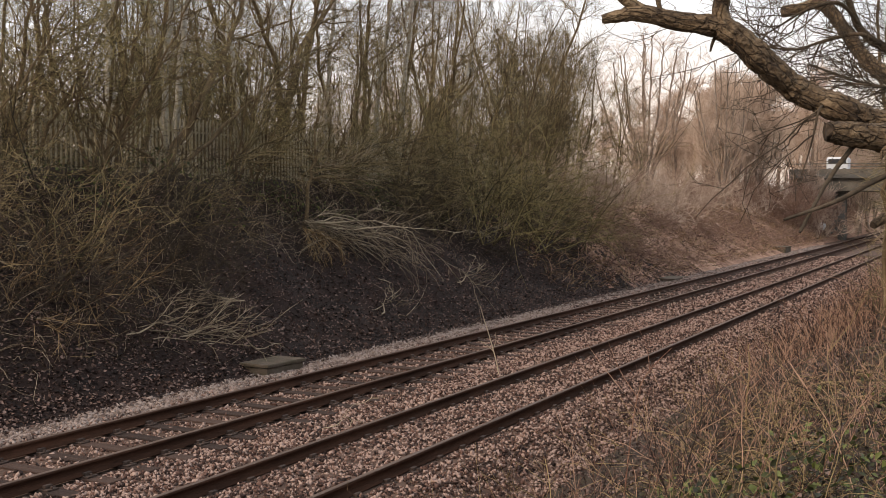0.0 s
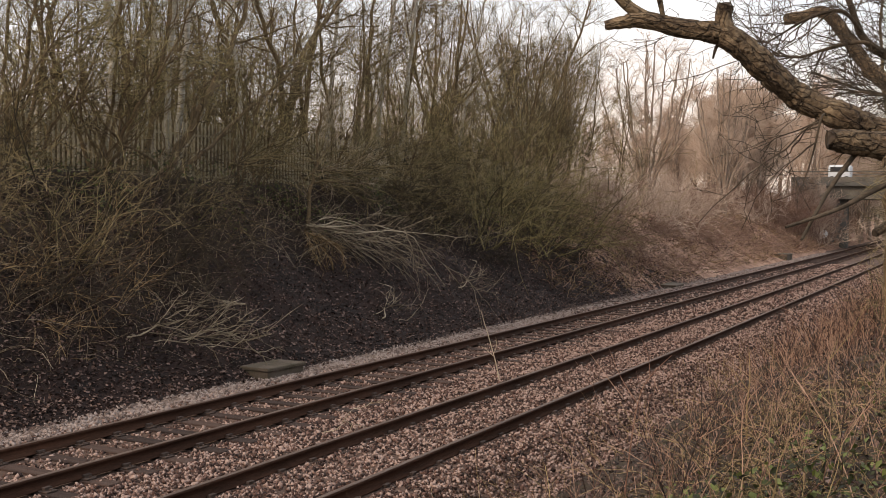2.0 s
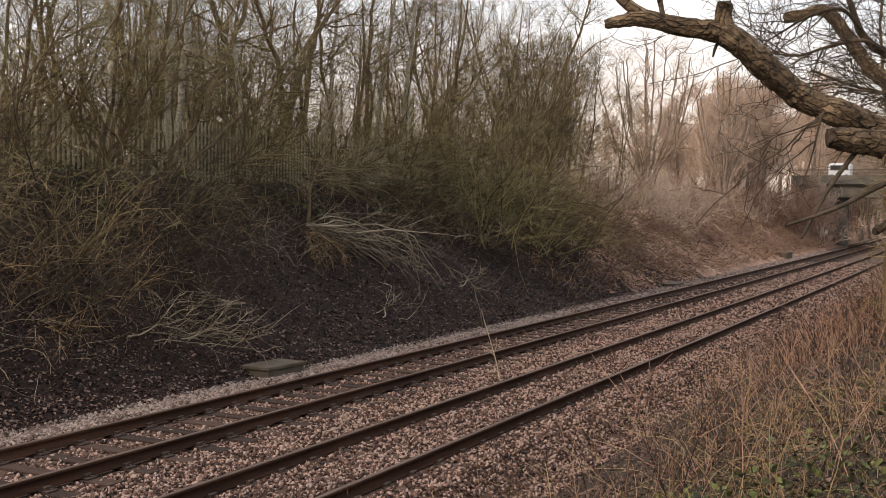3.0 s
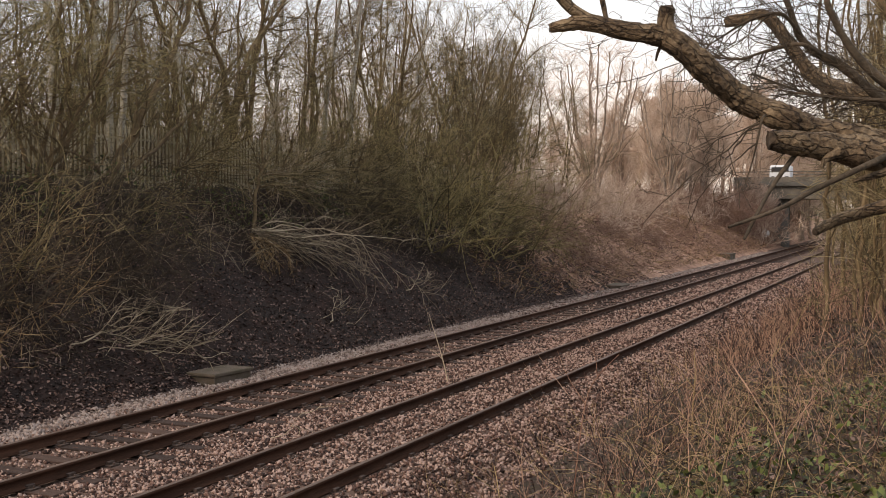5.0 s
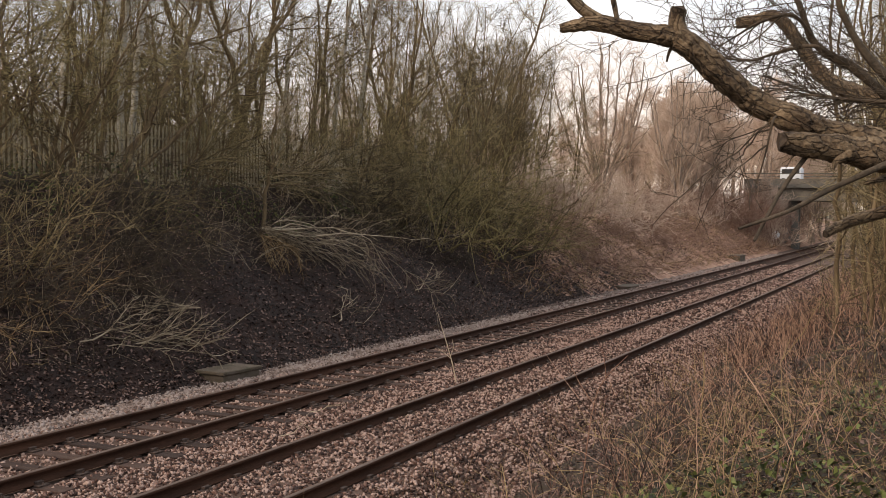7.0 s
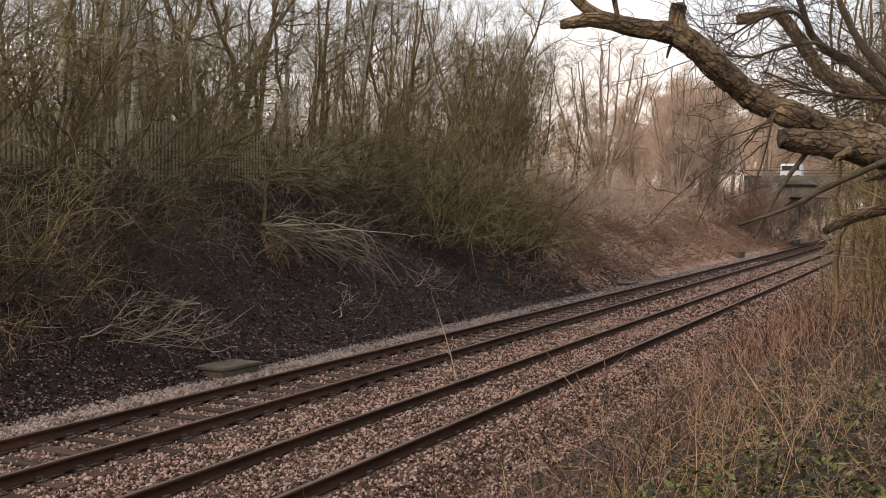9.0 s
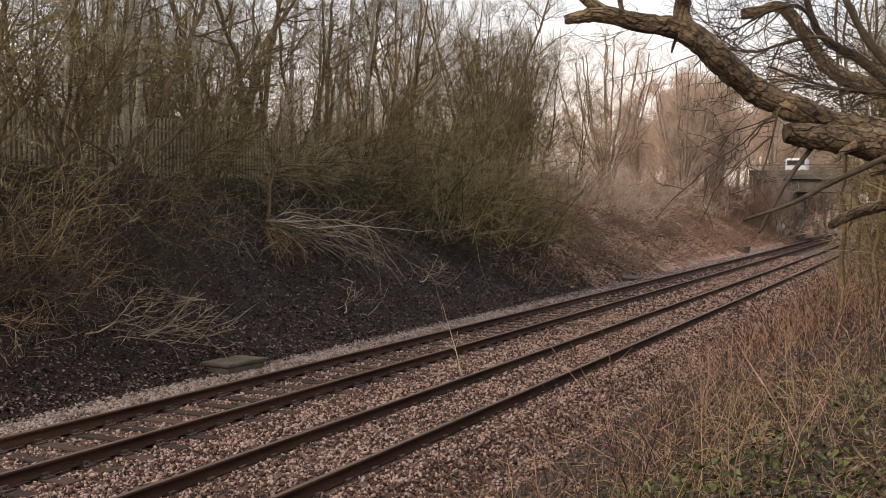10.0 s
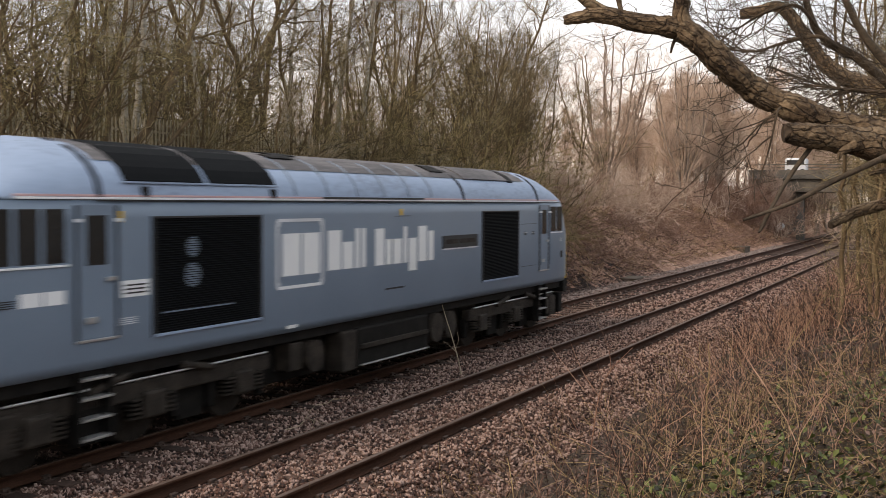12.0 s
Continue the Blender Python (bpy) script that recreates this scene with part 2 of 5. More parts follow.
def box_bm(x0, x1, y0, y1, z0, z1, bevel=0.0, bm=None):
    bm = bm or bmesh.new()
    r = bmesh.ops.create_cube(bm, size=1.0)
    bmesh.ops.transform(bm, matrix=Matrix.Translation(((x0 + x1) / 2, (y0 + y1) / 2, (z0 + z1) / 2)) @ Matrix.Diagonal((x1 - x0, y1 - y0, z1 - z0, 1)), verts=r["verts"])
    if bevel:
        bmesh.ops.bevel(bm, geom=list({e for v in r["verts"] for e in v.link_edges}), offset=bevel, segments=2, profile=0.5, affect="EDGES")
    return bm


def cyl_bm(r, depth, m, seg=24, r2=None, bm=None):
    bm = bm or bmesh.new()
    bmesh.ops.create_cone(bm, cap_ends=True, segments=seg, radius1=r, radius2=r if r2 is None else r2, depth=depth, matrix=m)
    return bm


def prism_bm(profile, y0, y1, bm=None):
    """A closed outline in x and z, drawn out along y."""
    bm = bm or bmesh.new()
    a = [bm.verts.new((x, y0, z)) for x, z in profile]
    b = [bm.verts.new((x, y1, z)) for x, z in profile]
    n = len(a)
    for i in range(n):
        bm.faces.new((a[i], a[(i + 1) % n], b[(i + 1) % n], b[i]))
    bm.faces.new(a[::-1])
    bm.faces.new(b)
    bmesh.ops.recalc_face_normals(bm, faces=bm.faces[:])
    return bm


def unit(v):
    return v / np.maximum(np.linalg.norm(v, axis=-1, keepdims=True), 1e-9)


def tubes(P, R, k=3):
    """Tapered round strands: P is strands x points x 3, R their radii."""
    n, m, _ = P.shape
    T = unit(np.gradient(P, axis=1))
    U = unit(np.cross(T, np.array([0.31, 0.52, 0.43])))
    V = np.cross(T, U)
    a = np.arange(k) * 2 * np.pi / k
    ring = U[:, :, None] * np.cos(a)[:, None] + V[:, :, None] * np.sin(a)[:, None]
    verts = (P[:, :, None] + ring * R[:, :, None, None]).reshape(-1, 3)
    s, j, i = np.meshgrid(np.arange(n), np.arange(m - 1), np.arange(k), indexing="ij")
    at = lambda jj, ii: ((s * m + jj) * k + ii % k).ravel()
    return verts, np.stack([at(j, i), at(j, i + 1), at(j + 1, i + 1), at(j + 1, i)], 1)


def strands(rng, P0, D, L, m, wander=0.15, lift=0.0):
    P, pts, D = P0.copy(), [P0.copy()], unit(D)
    for _ in range(m - 1):
        D = unit(D + rng.normal(0, wander, D.shape) + np.array([0, 0, lift]))
        P = P + D * (L / (m - 1))[:, None]
        pts.append(P.copy())
    return np.stack(pts, 1)


def sprout(rng, P, R, count, lo, hi, angle, spread=0.25):
    """Starts, ways and radii of side shoots along strands."""
    n, m, _ = P.shape
    who = np.repeat(np.arange(n), count)
    t = rng.uniform(lo, hi, len(who)) * (m - 1)
    j = np.minimum(t.astype(int), m - 2)
    w = (t - j)[:, None]
    a, b = P[who, j], P[who, j + 1]
    T = unit(b - a)
    side = unit(np.cross(T, rng.normal(0, 1, T.shape)))
    ang = (angle + rng.normal(0, spread, len(who)))[:, None]
    return a * (1 - w) + b * w, T * np.cos(ang) + side * np.sin(ang), R[who, j], t / (m - 1)


def taper(r0, m, end=0.25):
    return r0[:, None] * np.linspace(1, end, m)[None, :]


def tree_meshes(seed, height, radius, limbs=11, fine=1.0, lean=(0, 0), bare_to=0.3, lift=0.1, twig_mat=None, bark=None, stems=1, limb_len=0.42, thin=1.0, angle=0.9, wob=0.16):
    rng = np.random.default_rng(seed)
    base = np.zeros((stems, 3)) + rng.normal(0, 0.12 * (stems > 1), (stems, 3)) * [1, 1, 0]
    d0 = np.tile(np.array([lean[0], lean[1], 1.0]), (stems, 1)) + rng.normal(0, 0.16 * (stems > 1), (stems, 3))
    P = strands(rng, base, d0, np.full(stems, height) * rng.uniform(0.8, 1, stems), 11, 0.075, 0.03)
    R = taper(np.full(stems, radius), 11, 0.12)
    R[:, 0] *= 1.35
    p1, d1, r1, t1 = sprout(rng, P, R, limbs, bare_to, 0.97, angle)
    L1 = height * limb_len * (1.15 - t1) * rng.uniform(0.6, 1.2, len(t1))
    P1 = strands(rng, p1, d1, L1, 8, wob, lift)
    R1 = taper(np.minimum(r1 * 0.5, 0.034 + 0.02 * radius), 8, 0.2)
    wood = [tubes(P, R, 8), tubes(P1, R1, 5)]
    p2, d2, r2, t2 = sprout(rng, P1, R1, int(7 * fine), 0.15, 1.0, 0.65)
    P2 = strands(rng, p2, d2, L1.repeat(int(7 * fine)) * rng.uniform(0.25, 0.6, len(p2)), 4, wob * 1.4, lift)
    R2 = taper(np.clip(r2 * 0.5, 0.008, 0.02) * thin, 4, 0.3)
    p3, d3, r3, t3 = sprout(rng, P2, R2, int(5 * fine), 0.1, 1.0, 0.6)
    P3 = strands(rng, p3, d3, rng.uniform(0.35, 1.0, len(p3)) * height * 0.09, 2, 0.1, lift)
    R3 = taper(np.full(len(p3), 0.0078) * thin, 2, 0.45)
    twigs = [tubes(P2, R2, 3), tubes(P3, R3, 3)]
    return merged("trunk", wood, bark or M_BARK), merged("crown", twigs, twig_mat or M_TWIG)


def curve(points, per=5):
    """A smooth line through the given points."""
    P = np.array(points, float)
    n, out = len(P), []
    for i in range(n - 1):
        p0, p1, p2, p3 = P[max(i - 1, 0)], P[i], P[i + 1], P[min(i + 2, n - 1)]
        for t in np.arange(per) / per:
            out.append(0.5 * (2 * p1 + (p2 - p0) * t + (2 * p0 - 5 * p1 + 4 * p2 - p3) * t * t + (3 * p1 - p0 - 3 * p2 + p3) * t ** 3))
    return np.array(out + [P[-1]])


def shaped_tree(seed, stems, limbs=10, limb=2.6, way=(0.15, 0.0, 0.0), material=None, bark=None, twigs=6, low=0.25, fine=0.007):
    """A bare tree whose stems follow given lines: (points, foot radius) each; limbs and twigs grow from them."""
    rng = np.random.default_rng(seed)
    wood, crown = [], []
    for points, radius in stems:
        P = curve(points)[None]
        m = P.shape[1]
        P[:, 1:-1] += rng.normal(0, 0.035, (1, m - 2, 3))
        R = taper(np.array([radius]), m, 0.3)
        R[:, 0] *= 1.3
        wood.append(tubes(P, R, 9))
        p1, d1, r1, t1 = sprout(rng, P, R, limbs, low, 1.0, 0.85)
        L1 = limb * (1.25 - 0.6 * t1) * rng.uniform(0.5, 1.2, limbs)
        P1 = strands(rng, p1, d1 + np.array(way), L1, 9, 0.2, 0.035)
        R1 = taper(np.minimum(r1 * 0.5, 0.036), 9, 0.2)
        wood.append(tubes(P1, R1, 5))
        p2, d2, r2, _ = sprout(rng, P1, R1, twigs, 0.1, 1.0, 0.75)
        P2 = strands(rng, p2, d2, L1.repeat(twigs) * rng.uniform(0.25, 0.6, len(p2)), 6, 0.24, 0.02)
        R2 = taper(np.clip(r2 * 0.5, fine, 0.016), 6, 0.35)
        p3, d3, _, _ = sprout(rng, P2, R2, 5, 0.1, 1.0, 0.7)
        P3 = strands(rng, p3, d3, rng.uniform(0.2, 0.75, len(p3)), 3, 0.2, 0.0)
        crown += [tubes(P2, R2, 3), tubes(P3, taper(np.full(len(p3), fine * 0.7), 3, 0.5), 3)]
    return merged("trunk", wood, bark or M_BARK), merged("crown", crown, material or M_TWIG)


def fan_mesh(seed, n, length, way, side, droop, material, radius=0.013):
    """Long whippy branches that spring from one point and fan out to one side."""
    rng = np.random.default_rng(seed)
    a = rng.uniform(-1, 1, n)[:, None]
    d = np.array(way) + a * np.array(side) + rng.normal(0, 0.1, (n, 3))
    L = length * rng.uniform(0.6, 1.1, n)
    P = strands(rng, rng.normal(0, 0.05, (n, 3)), d, L, 12, 0.15, droop)
    R = taper(radius * rng.uniform(0.7, 1.3, n), 12, 0.25)
    p2, d2, r2, _ = sprout(rng, P, R, 7, 0.15, 1.0, 0.5)
    P2 = strands(rng, p2, d2, L.repeat(7) * rng.uniform(0.12, 0.4, len(p2)), 7, 0.16, droop)
    R2 = taper(np.full(len(p2), 0.0075), 7, 0.4)
    p3, d3, _, _ = sprout(rng, P2, R2, 3, 0.2, 1.0, 0.55)
    P3 = strands(rng, p3, d3, rng.uniform(0.15, 0.5, len(p3)), 4, 0.2, droop)
    return merged("woody_base", [tubes(P, R, 5)], material), merged("crown", [tubes(P2, R2, 3), tubes(P3, taper(np.full(len(p3), 0.005), 4, 0.5), 3)], material)


def shrub_mesh(seed, height, stems, material, spread=0.5, lift=-0.03, fine=1.0, way=(0, 0, 1), radius=0.016, base_spread=0.5, thin=1.0):
    rng = np.random.default_rng(seed)
    b = rng.normal(0, base_spread, (stems, 3)) * [1, 1, 0] + [0, 0, -0.25]
    d = np.array(way) + rng.normal(0, spread, (stems, 3)) * [1, 1, 0.35]
    L = height * rng.uniform(0.55, 1.15, stems)
    P = strands(rng, b, d, L, 9, 0.19, lift)
    R = taper(np.full(stems, radius) * rng.uniform(0.6, 1.3, stems), 9, 0.3)
    k2 = max(2, int(6 * fine))
    p2, d2, r2, t2 = sprout(rng, P, R, k2, 0.1, 1.0, 0.8)
    P2 = strands(rng, p2, d2, L.repeat(k2) * rng.uniform(0.2, 0.55, len(p2)), 4, 0.26, lift * 0.5)
    R2 = taper(np.full(len(p2), 0.0085) * thin, 4, 0.4)
    k3 = max(2, int(4 * fine))
    p3, d3, r3, t3 = sprout(rng, P2, R2, k3, 0.1, 1.0, 0.6)
    P3 = strands(rng, p3, d3, rng.uniform(0.2, 0.7, len(p3)), 2, 0.1, 0)
    R3 = taper(np.full(len(p3), 0.0056) * thin, 2, 0.5)
    return merged("woody_base", [tubes(P, R, 4)], material), merged("crown", [tubes(P2, R2, 3), tubes(P3, R3, 3)], material)


def wave(x, y, s, seed=0.0):
    return (np.sin(x * s + 1.3 * seed + 1.7 * np.sin(y * s * 0.7 + seed)) + np.sin(y * s * 1.1 - seed * 2.1 + 1.5 * np.sin(x * s * 0.8))) * 0.5


# ---------------------------------------------------------------- ground
XA, XB, CURVE = -10.80, -7.43, -0.00014      # centre lines of the two tracks, rail tops at z = 0


def bend(y):
    return np.where(np.asarray(y) > 0, CURVE * np.asarray(y) ** 2 / 2, 0.0)


def smooth(t):
    t = np.clip(t, 0, 1)
    return t * t * (3 - 2 * t)


def land(x, y):
    """Height of the ground: cutting slope, railway bed, and the bank with the viewer."""
    x, y = np.asarray(x, float), np.asarray(y, float)
    u = x - bend(y)
    crest = 3.75 - 0.95 * smooth((y - 36) / 28)
    t = np.clip((-13.25 - u) / 5.2, 0, 1)
    left = -0.24 + (crest + 0.24) * (0.75 * t + 0.25 * smooth(t)) + 0.10 * wave(x, y, 1.9, 1) * smooth(t * 5) + 0.2 * wave(x, y, 0.6, 2) * smooth(t * 3)
    left += 0.04 * np.clip(-20 - u, 0, 60)
    bed = np.full_like(u, -0.205)
    bed += 0.035 * (np.abs(u + 7.43) < 1.5)
    bed -= 0.18 * smooth((u + 5.95) / 0.7) * (u < -4.0)
    bed -= 0.06 * smooth((-12.35 - u) / 0.6)
    s = np.clip((u + 5.1) / 4.2, 0, 1)
    right = -0.385 + 1.95 * (0.6 * s + 0.4 * smooth(s)) + 0.12 * np.clip(u + 0.9, 0, 30) + 0.07 * wave(x, y, 2.3, 3) * smooth(s * 4)
    return np.where(u < -13.25, left, np.where(u > -5.1, right, bed))


def sheet(name, xs, ys, material, zoff=0.0):
    X, Y = np.meshgrid(xs, ys, indexing="ij")
    Z = land(X, Y) + zoff
    v = np.stack([X, Y, Z], -1).reshape(-1, 3)
    n, m = len(xs), len(ys)
    i, j = np.meshgrid(np.arange(n - 1), np.arange(m - 1), indexing="ij")
    q = np.stack([(i * m + j), ((i + 1) * m + j), ((i + 1) * m + j + 1), (i * m + j + 1)], -1).reshape(-1, 4)
    return new(name, raw_mesh(name, v, q, material, True))


def grid_line(*stops):
    out = []
    for a, b, step in stops:
        out += list(np.arange(a, b, step))
    return np.array(out + [stops[-1][1]])


def ground():
    xs = grid_line((-900, -60, 60), (-60, -24, 4), (-24, -13.4, 0.2), (-13.4, -4.6, 0.22), (-4.6, 2, 0.2), (2, 12, 1.5), (12, 900, 74))
    ys = grid_line((-420, -20, 20), (-20, 6, 2), (6, 58, 0.25), (58, 120, 1.2), (120, 200, 10), (200, 1200, 100))
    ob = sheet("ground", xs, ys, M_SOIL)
    me = ob.data
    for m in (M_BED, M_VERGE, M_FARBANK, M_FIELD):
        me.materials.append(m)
    n = len(me.polygons)
    c = np.empty(n * 3, np.float32)
    me.polygons.foreach_get("center", c)
    c = c.reshape(-1, 3)
    u = c[:, 0] - bend(c[:, 1])
    idx = np.zeros(n, np.int32)
    idx[(u > -13.2) & (u < -5.0)] = 1
    idx[u >= -5.0] = 2
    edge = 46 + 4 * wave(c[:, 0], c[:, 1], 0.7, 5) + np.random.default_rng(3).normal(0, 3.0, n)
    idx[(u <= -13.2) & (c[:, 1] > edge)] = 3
    idx[(u < -30) | (u > 25) | (c[:, 1] > 200)] = 4
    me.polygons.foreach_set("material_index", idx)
    tagged(ob, "leaf-strewn cutting slope with thicket shade in its soil colour, railway bed and grassy bank", "ground", kind="structure")


ground()


# ---------------------------------------------------------------- railway
def sweep_rail(profile, xc, y0, y1, step):
    ys = np.arange(y0, y1 + step, step)
    n, k = len(ys), len(profile)
    pr = np.array(profile)
    v = np.empty((n, k, 3))
    v[:, :, 0] = xc + pr[None, :, 0] + bend(ys)[:, None]
    v[:, :, 1] = ys[:, None]
    v[:, :, 2] = pr[None, :, 1]
    i, j = np.meshgrid(np.arange(n - 1), np.arange(k), indexing="ij")
    q = np.stack([i * k + j, i * k + (j + 1) % k, (i + 1) * k + (j + 1) % k, (i + 1) * k + j], -1).reshape(-1, 4)
    return v.reshape(-1, 3), q


RAIL = [(-0.07, -0.158), (0.07, -0.158), (0.07, -0.147), (0.012, -0.128), (0.01, -0.05), (0.036, -0.036), (0.036, -0.006), (-0.036, -0.006), (-0.036, -0.036), (-0.01, -0.05), (-0.012, -0.128), (-0.07, -0.147)]
HEAD = [(-0.034, -0.0062), (0.034, -0.0062), (0.03, 0.0), (-0.03, 0.0)]


def railway(xc, seed, label):
    rng = np.random.default_rng(seed)
    track = tagged(new("railway_track"), label, "railway track", "railway lines", "structure")
    for side in (-0.7525, 0.7525):
        v, q = sweep_rail(RAIL, xc + side, -330, 330, 3.0)
        rail = child("rail", raw_mesh("rail", v, q[:, ::-1], M_RAIL), track)
        v, q = sweep_rail(HEAD, xc + side, -330, 330, 3.0)
        child("running_surface", raw_mesh("running_surface", v, q[:, ::-1], M_RAILHEAD), rail, "worn bare running surface")
    bm = box_bm(-1.3, 1.3, -0.127, 0.127, -0.13, 0.0, 0.012)
    timber = bpy.data.meshes.new("sleeper")
    bm.to_mesh(timber)
    bm.free()
    timber.materials.append(M_SLEEPER)
    bm = box_bm(-0.18, 0.18, -0.09, 0.09, 0.0, 0.022, 0.005)
    box_bm(-0.115, -0.062, -0.06, 0.06, 0.02, 0.062, 0.008, bm)
    box_bm(0.062, 0.115, -0.06, 0.06, 0.02, 0.062, 0.008, bm)
    cyl_bm(0.017, 0.03, pose(-0.15, 0, 0.03), 6, bm=bm)
    cyl_bm(0.017, 0.03, pose(0.15, 0, 0.03), 6, bm=bm)
    chair = bpy.data.meshes.new("chair")
    bm.to_mesh(chair)
    bm.free()
    chair.materials.append(M_CHAIR)
    for y in np.arange(4.0, 118, 0.70):
        y = y + rng.normal(0, 0.012)
        x = xc + float(bend(y)) + rng.normal(0, 0.015)
        z = -0.178 + rng.normal(0, 0.004)
        a = rng.normal(0, 0.6)
        s = child("sleeper", timber, track)
        s.matrix_basis = pose(x, y, z, 0, 0, a)
        if y < 62:
            for side in (-0.7525, 0.7525):
                c = child("rail_chair", chair, s)
                c.matrix_basis = pose(side, 0, 0.0)
    return track


# ---------------------------------------------------------------- stones
def stone_mesh(name, rng, x, y, z, size, material):
    n = len(x)
    o = np.array([(1, 0, 0), (-1, 0, 0), (0, 1, 0), (0, -1, 0), (0, 0, 1), (0, 0, -1)], float)
    tri = np.array([(0, 2, 4), (2, 1, 4), (1, 3, 4), (3, 0, 4), (2, 0, 5), (1, 2, 5), (3, 1, 5), (0, 3, 5)])
    v = o[None] * rng.uniform(0.6, 1.25, (n, 6, 1)) + rng.normal(0, 0.22, (n, 6, 3))
    v *= rng.uniform(0.7, 1.3, (n, 1, 3))
    q = unit(rng.normal(0, 1, (n, 4)))
    w, a, b, c = q.T
    rot = np.stack([np.stack([1 - 2 * (b * b + c * c), 2 * (a * b - w * c), 2 * (a * c + w * b)], -1), np.stack([2 * (a * b + w * c), 1 - 2 * (a * a + c * c), 2 * (b * c - w * a)], -1), np.stack([2 * (a * c - w * b), 2 * (b * c + w * a), 1 - 2 * (a * a + b * b)], -1)], 1)
    v = np.einsum("nij,nkj->nki", rot, v) * size[:, None, None] + np.stack([x, y, z], -1)[:, None]
    t = (tri[None] + (np.arange(n) * 6)[:, None, None]).reshape(-1, 3)
    return raw_mesh(name, v.reshape(-1, 3), t, material)


def ballast():
    rng = np.random.default_rng(11)
    y = np.concatenate([7 + 27 * rng.random(115000) ** 1.15, rng.uniform(34, 75, 36000)])
    x = rng.uniform(-12.75, -4.9, len(y))
    keep = np.ones(len(y), bool)
    d1, d2 = x - XA, x - XB
    keep &= ~((np.abs(d1) < 0.68) & (rng.random(len(y)) < 0.62))
    for d in (np.abs(d1), np.abs(d2)):
        keep &= ~((d > 0.64) & (d < 0.87))
    ph = np.abs(((y - 4.0) % 0.70) - 0.35) > 0.35 - 0.15
    keep &= ~(ph & (np.abs(d1) < 1.3) & (rng.random(len(y)) < 0.85))
    keep &= ~(ph & (np.abs(d2) < 1.3) & (rng.random(len(y)) < 0.45))
    x, y = x[keep], y[keep]
    size = np.where(y < 34, rng.uniform(0.014, 0.035, len(y)), rng.uniform(0.028, 0.055, len(y)))
    z = land(x + bend(y), y) + size * rng.uniform(-0.1, 0.75, len(y))
    ob = new("ballast_stones", stone_mesh("ballast_stones", rng, x + bend(y), y, z, size, M_STONE))
    tagged(ob, "brown and pinkish grey crushed stone ballast", "ballast", kind="stuff")
    y = np.concatenate([7 + 27 * rng.random(15000), rng.uniform(34, 95, 8000)])
    x = -12.66 + np.clip(rng.normal(0, 0.3, len(y)), -0.55, 0.6)
    size = np.where(y < 34, rng.uniform(0.02, 0.05, len(y)), rng.uniform(0.03, 0.06, len(y)))
    z = land(x + bend(y), y) + size * 0.4
    ob = new("cess_stones", stone_mesh("cess_stones", rng, x + bend(y), y, z, size, M_CESS))
    tagged(ob, "paler loose stones along the edge of the ballast", "ballast", kind="stuff")


# ---------------------------------------------------------------- plants
def plant(name, meshes, m, label, category, group=""):
    root = tagged(new(name), label, category, group)
    for me in meshes:
        tagged(child(me.name.split(".")[0], me, root), kind="stuff" if name != "tree" else "")
    root.matrix_basis = m
    return root


def stand(x, y, turn=0.0, s=1.0, rx=0.0, ry=0.0, sink=0.05):
    return pose(x, y, float(land(x, y)) - sink, rx, ry, turn) @ Matrix.Diagonal((s, s, s, 1))


def put_copies(root, poses):
    for m in poses:
        c = copy_thing(root, Matrix.Translation(m.translation) @ m.to_quaternion().to_matrix().to_4x4())
        s = m.to_scale()
        c.scale = s


railway(XA, 1, "far railway line of rusty rails on weathered timber sleepers")
railway(XB, 2, "near railway line of rusty rails half buried in ballast")
ballast()


def woods():
    rnd = random.Random(4)
    group = "bare trees along the cutting"
    kinds = []
    specs = [
        (21, 11.5, 0.120, 14, 1.1, (0.05, 0.0), M_TWIG, M_BARK, 1), (22, 12.5, 0.136, 14, 1.1, (0.22, 0.1), M_TWIG, M_BARK, 1),
        (23, 10.5, 0.096, 14, 1.1, (-0.1, 0.15), M_TWIG, M_BARK, 2), (24, 13.0, 0.104, 14, 1.1, (0.03, 0.05), M_TWIG, M_BIRCH, 1),
        (25, 11.0, 0.080, 14, 1.1, (0.25, 0.2), M_TWIG, M_BARK, 3), (26, 9.5, 0.072, 14, 1.1, (0.1, -0.1), M_TWIG, M_BARK, 2),
    ]
    labels = ["bare olive-grey tree with mossy trunk on the cutting", "bare tree with leaning trunk on the cutting", "twin-stemmed bare tree on the cutting",
              "slender birch with pale peeling bark beside the fence", "bare multi-stemmed alder on the cutting", "young twin-stemmed bare tree on the cutting"]
    for (seed, h, r, limbs, fine, lean, tw, bark, stems), lab in zip(specs, labels):
        kinds.append((tree_meshes(seed, h, r, limbs, 1.1, lean, 0.2, 0.05, tw, bark, stems, 0.38, 0.8, 0.9, 0.2), lab))
    places = []
    y = 14.0
    while y < 62:
        for row, (x0, chance) in enumerate(((-18.4, 0.15), (-20.8, 0.62), (-23.6, 0.75), (-27.5, 0.7), (-33.0, 0.6))):
            if rnd.random() < chance * (0.5 if 0.47 < math.atan2(-x0, y + row * 3.2) < 0.63 else 1.0):
                places.append((x0 + rnd.uniform(-1.0, 1.0), y + rnd.uniform(-1.0, 1.0) + row * 3.2, rnd.randrange(len(kinds))))
        y += 3.3
    made = {}
    for x, yy, k in places:
        m = stand(x, yy, rnd.uniform(0, 360), rnd.uniform(0.8, 1.15), sink=0.1)
        if k not in made:
            made[k] = plant("tree", kinds[k][0], m, kinds[k][1], "tree", group)
        else:
            put_copies(made[k], [m])


